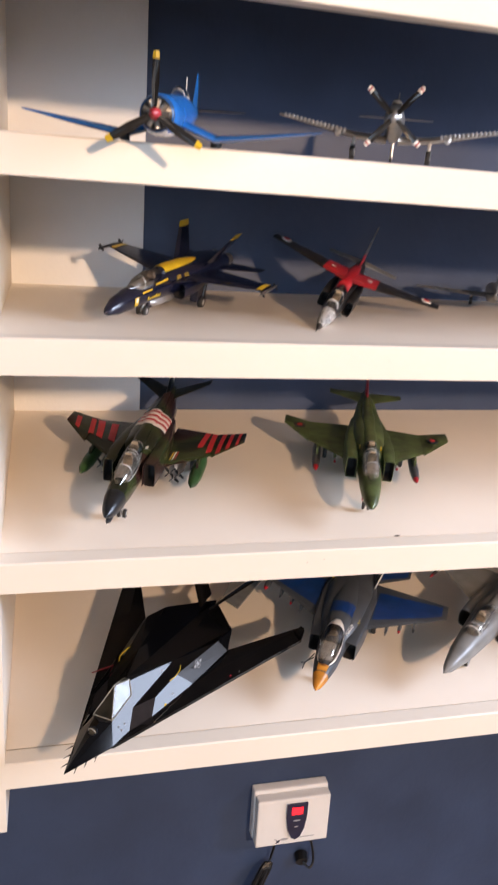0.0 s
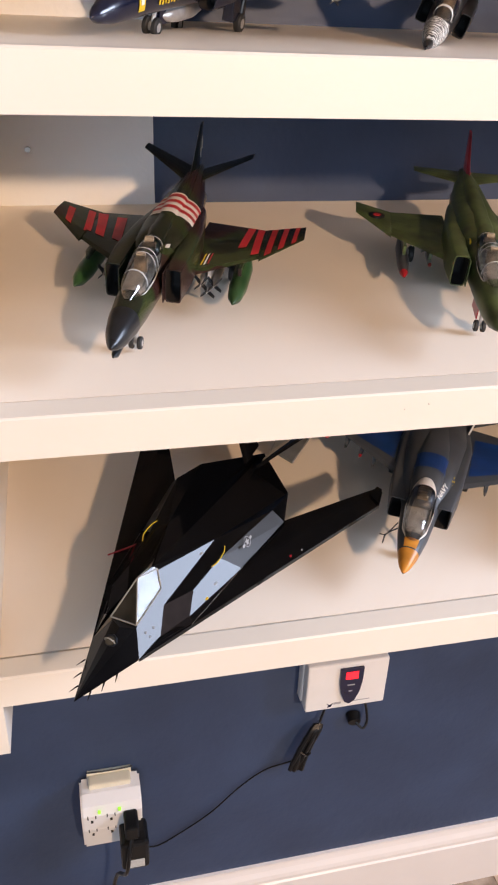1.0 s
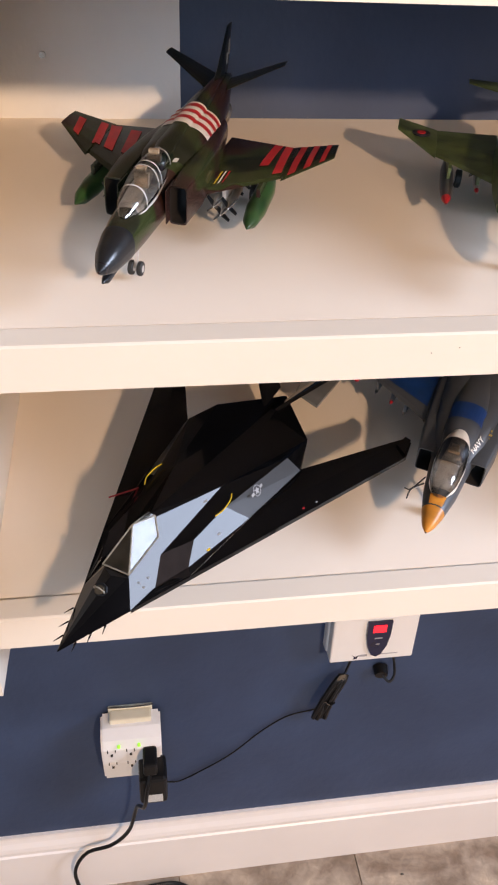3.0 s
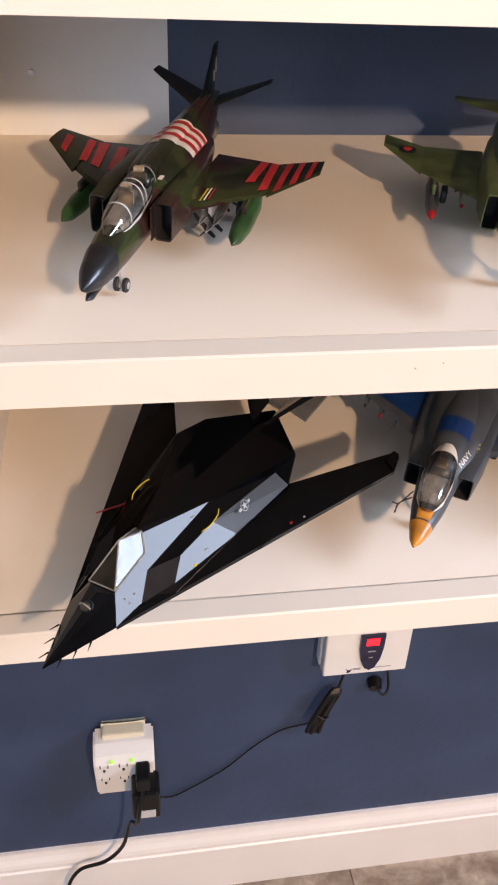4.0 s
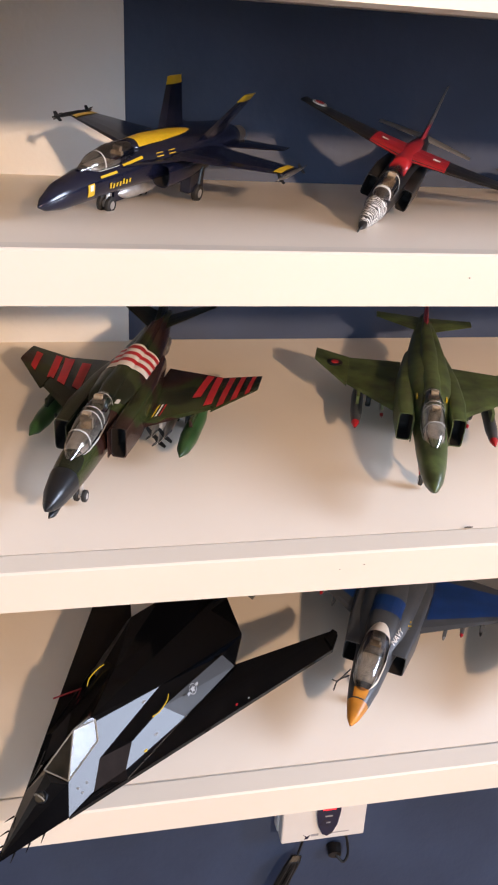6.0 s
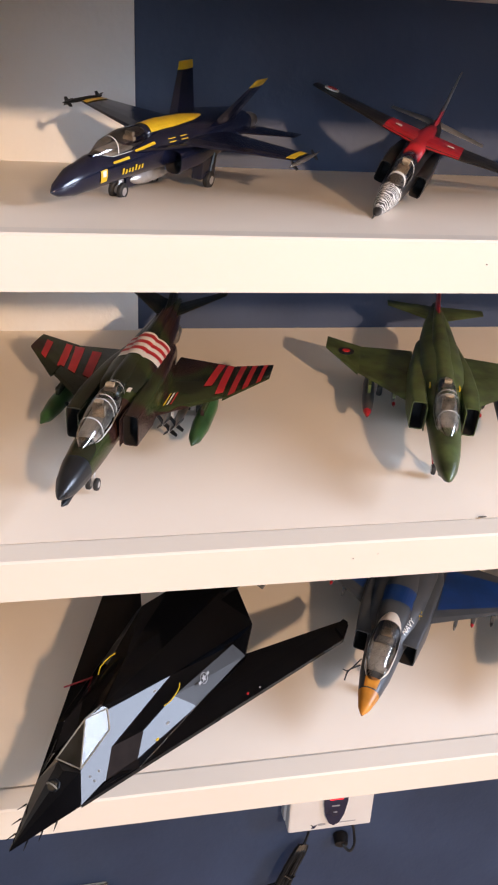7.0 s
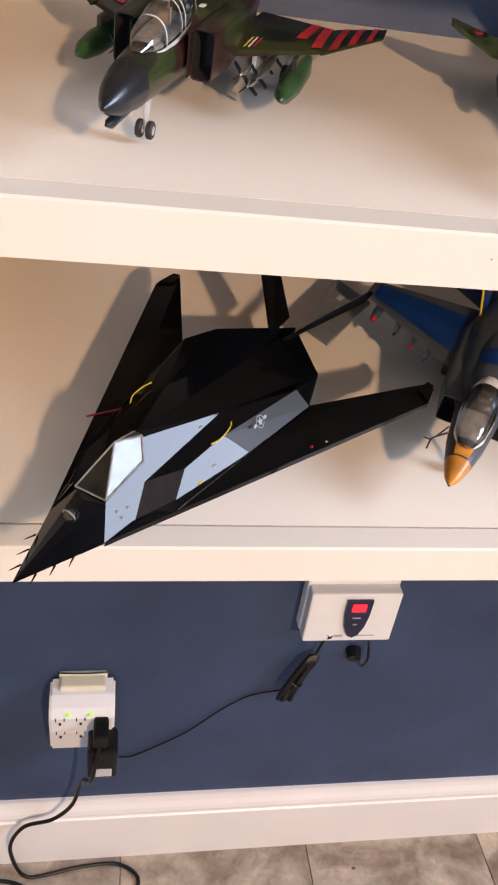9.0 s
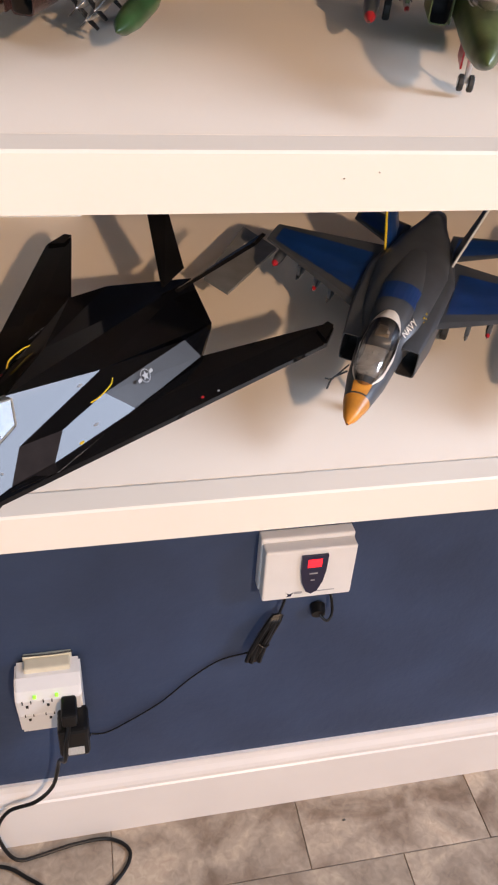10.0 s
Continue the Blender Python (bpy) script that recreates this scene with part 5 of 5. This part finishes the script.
plug = empty("power_plug", "black moulded mains plug in the wall adapter", "plug")
part("plug_body", box(B(), 0.004, 0.026, 0.958, 0.9945, 0.444, 0.472, 0.004), CORD, plug)
part("cord", tube(B(), [(0.014, 0.962, 0.448), (0.008, 0.95, 0.42), (0.002, 0.955, 0.37), (-0.012, 1.0, 0.30), (-0.029, 1.012, 0.215), (-0.062, 1.018, 0.164), (-0.108, 1.016, 0.150), (-0.132, 1.012, 0.10), (-0.124, 1.010, 0.03), (-0.104, 1.005, 0.006), (-0.07, 1.008, 0.005), (-0.01, 1.018, 0.005), (0.052, 1.018, 0.005), (0.088, 0.990, 0.005), (0.072, 0.952, 0.005), (0.02, 0.915, 0.005), (-0.03, 0.925, 0.005), (-0.085, 0.968, 0.005), (-0.15, 1.002, 0.005), (-0.30, 1.00, 0.005)], 0.0034, 8, 8), CORD, plug, "thick black power cord looping on the floor")
ada = empty("power_adapter", "black plug-in power adapter with a grey label", "power adapter")
part("adapter_body", box(B(), -0.004, 0.040, 0.957, 1.003, 0.372, 0.436, 0.006), CORD, ada)
part("rating_label", box(B(), 0.008, 0.032, 0.9562, 0.9575, 0.380, 0.398), LABELGREY, ada, "grey printed rating label")
part("cord", tube(B(), [(0.036, 0.985, 0.374), (0.040, 1.01, 0.345), (0.033, 1.042, 0.302), (0.060, 1.043, 0.295), (0.097, 1.043, 0.316), (0.152, 1.043, 0.357), (0.201, 1.043, 0.410), (0.244, 1.043, 0.444), (0.286, 1.042, 0.456), (0.300, 1.035, 0.468)], 0.0014, 8, 8), CORD, ada, "thin black cord along the wall")
bundle = empty("cord_bundle", "folded bundle of thin black cord hanging on the wall", "cord")
for k in range(4):
    o = (k - 1.5) * 0.0062
    part("strand", tube(B(), [(0.296 + o, 1.030 - 0.003 * (k % 2), 0.452), (0.300 + o, 1.026, 0.478), (0.311 + o, 1.026 + 0.003 * (k % 2), 0.510), (0.322 + o * 0.8, 1.028, 0.538), (0.330 + o * 0.5, 1.034, 0.548)], 0.0042, 8, 6), CORD, bundle)
part("tie", tube(B(), [(0.300, 1.024, 0.497), (0.309, 1.020, 0.493), (0.318, 1.026, 0.490)], 0.0018, 6), CORD, bundle)
part("lead", tube(B(), [(0.330, 1.032, 0.547), (0.335, 1.036, 0.560), (0.338, 1.034, 0.580), (0.338, 1.030, 0.598)], 0.0022, 8), CORD, bundle)
sen = empty("cable_sensor", "round black sensor plug on a short looped cable", "sensor")
part("sensor_head", cyl(B(), (0.396, 1.049, 0.541), (0.394, 1.034, 0.537), 0.0125, 0.0105, 20), CORD, sen)
part("cable", tube(B(), [(0.396, 1.034, 0.537), (0.406, 1.026, 0.530), (0.414, 1.030, 0.540), (0.413, 1.036, 0.562), (0.407, 1.034, 0.585), (0.404, 1.03, 0.608)], 0.0022, 8), CORD, sen)
part("cable", tube(B(), [(0.397, 1.031, 0.607), (0.402, 1.033, 0.590), (0.408, 1.035, 0.578)], 0.0016, 8), CORD, sen)

# nail in the pale wall
nail = tagged(part("wall_nail", cyl(B(), (-0.046, 1.046, 1.440), (-0.046, 1.041, 1.440), 0.0028, n=10), STEEL, None), "small nail head in the pale grey wall", "nail")


# small chips and specks on the fascias, the baseboard and the floor
CHIP = material("dark_chip", (0.10, 0.085, 0.07), 0.7, vary=0.3, scale=400)
shelves = [o for o in scene.collection.objects if o.name.startswith("shelf")]
for n, x, y, z, w, h in ((2, 0.324, FRONT_Y + 0.0215, SHELVES[3][0] + 0.0030, 0.0042, 0.0010), (1, 0.282, FRONT_Y - 0.0003, 1.532, 0.0006, 0.0005), (2, 0.2144, FRONT_Y - 0.0003, 1.3185, 0.0005, 0.0004), (2, 0.2331, FRONT_Y - 0.0003, 1.3215, 0.0004, 0.0004)):
    bm = B()
    bmesh.ops.create_icosphere(bm, subdivisions=1, radius=1.0, matrix=Matrix.Translation((x, y, z)) @ Matrix.Diagonal((w, 0.0006, h, 1)))
    part("paint_chip", bm, CHIP, shelves[n], "small dark chip in the paint")
tagged(part("floor_debris", bmesh_speck(0.004, (0.492, 0.9826, 0.0015)), CHIP, None), "small dark crumb lying on the floor tiles", "crumb")


# ---- floor tiles ----
def tile_material():
    m = bpy.data.materials.new("stone_look_tile")
    m.use_nodes = True
    nt = m.node_tree
    b = nt.nodes["Principled BSDF"]
    tc, oi, add = nt.nodes.new("ShaderNodeTexCoord"), nt.nodes.new("ShaderNodeObjectInfo"), nt.nodes.new("ShaderNodeVectorMath")
    mul = nt.nodes.new("ShaderNodeVectorMath")
    mul.operation = "SCALE"
    mul.inputs["Scale"].default_value = 37.0
    comb = nt.nodes.new("ShaderNodeCombineXYZ")
    for k in range(3):
        nt.links.new(oi.outputs["Random"], comb.inputs[k])
    nt.links.new(comb.outputs[0], mul.inputs[0])
    nt.links.new(tc.outputs["Object"], add.inputs[0])
    nt.links.new(mul.outputs[0], add.inputs[1])
    n1, n2 = nt.nodes.new("ShaderNodeTexNoise"), nt.nodes.new("ShaderNodeTexNoise")
    for n, s, d in ((n1, 9, 8), (n2, 70, 6)):
        n.inputs["Scale"].default_value, n.inputs["Detail"].default_value = s, d
        n.inputs["Distortion"].default_value = 0.8
        nt.links.new(add.outputs[0], n.inputs["Vector"])
    r = nt.nodes.new("ShaderNodeValToRGB")
    e = r.color_ramp.elements
    e[0].position, e[0].color = 0.32, (0.22, 0.152, 0.104, 1)
    e[1].position, e[1].color = 0.68, (0.58, 0.455, 0.335, 1)
    k = e.new(0.5)
    k.color = (0.415, 0.325, 0.245, 1)
    mx = nt.nodes.new("ShaderNodeMixRGB")
    mx.blend_type, mx.inputs[0].default_value = "OVERLAY", 0.45
    nt.links.new(n1.outputs["Fac"], r.inputs["Fac"])
    nt.links.new(r.outputs["Color"], mx.inputs[1])
    nt.links.new(n2.outputs["Fac"], mx.inputs[2])
    br = nt.nodes.new("ShaderNodeMixRGB")
    br.blend_type, br.inputs[0].default_value = "MULTIPLY", 0.3
    ramp2 = nt.nodes.new("ShaderNodeMapRange")
    ramp2.inputs["To Min"].default_value, ramp2.inputs["To Max"].default_value = 0.35, 1.0
    nt.links.new(oi.outputs["Random"], ramp2.inputs["Value"])
    nt.links.new(mx.outputs["Color"], br.inputs[1])
    nt.links.new(ramp2.outputs[0], br.inputs[2])
    nt.links.new(br.outputs["Color"], b.inputs["Base Color"])
    b.inputs["Roughness"].default_value = 0.42
    bp = nt.nodes.new("ShaderNodeBump")
    bp.inputs["Strength"].default_value, bp.inputs["Distance"].default_value = 0.25, 0.001
    nt.links.new(n2.outputs["Fac"], bp.inputs["Height"])
    nt.links.new(bp.outputs["Normal"], b.inputs["Normal"])
    return m


TILE, TW = tile_material(), 0.352


def tile_piece(depth):
    bm = B()
    box(bm, 0.0008, TW - 0.0008, 0.0008, depth - 0.0008, -0.006, 0.0, 0.0012)
    me = bpy.data.meshes.new("tile")
    bm.to_mesh(me)
    bm.free()
    me.materials.append(TILE)
    return me


cut_tile, whole_tile = tile_piece(0.140), tile_piece(TW)
for r in range(12):
    for k in range(-7, 7):
        x, y = 0.408 + (0.176 if r % 2 else 0) + k * TW, 0.905 - r * TW
        if ROOM[0] - 0.05 < x < ROOM[1] - TW + 0.05 and y > ROOM[2] - 0.05:
            t = new("tile", whole_tile if r else cut_tile)
            t.parent = floor_ob
            t.location = (x, y, 0.0)
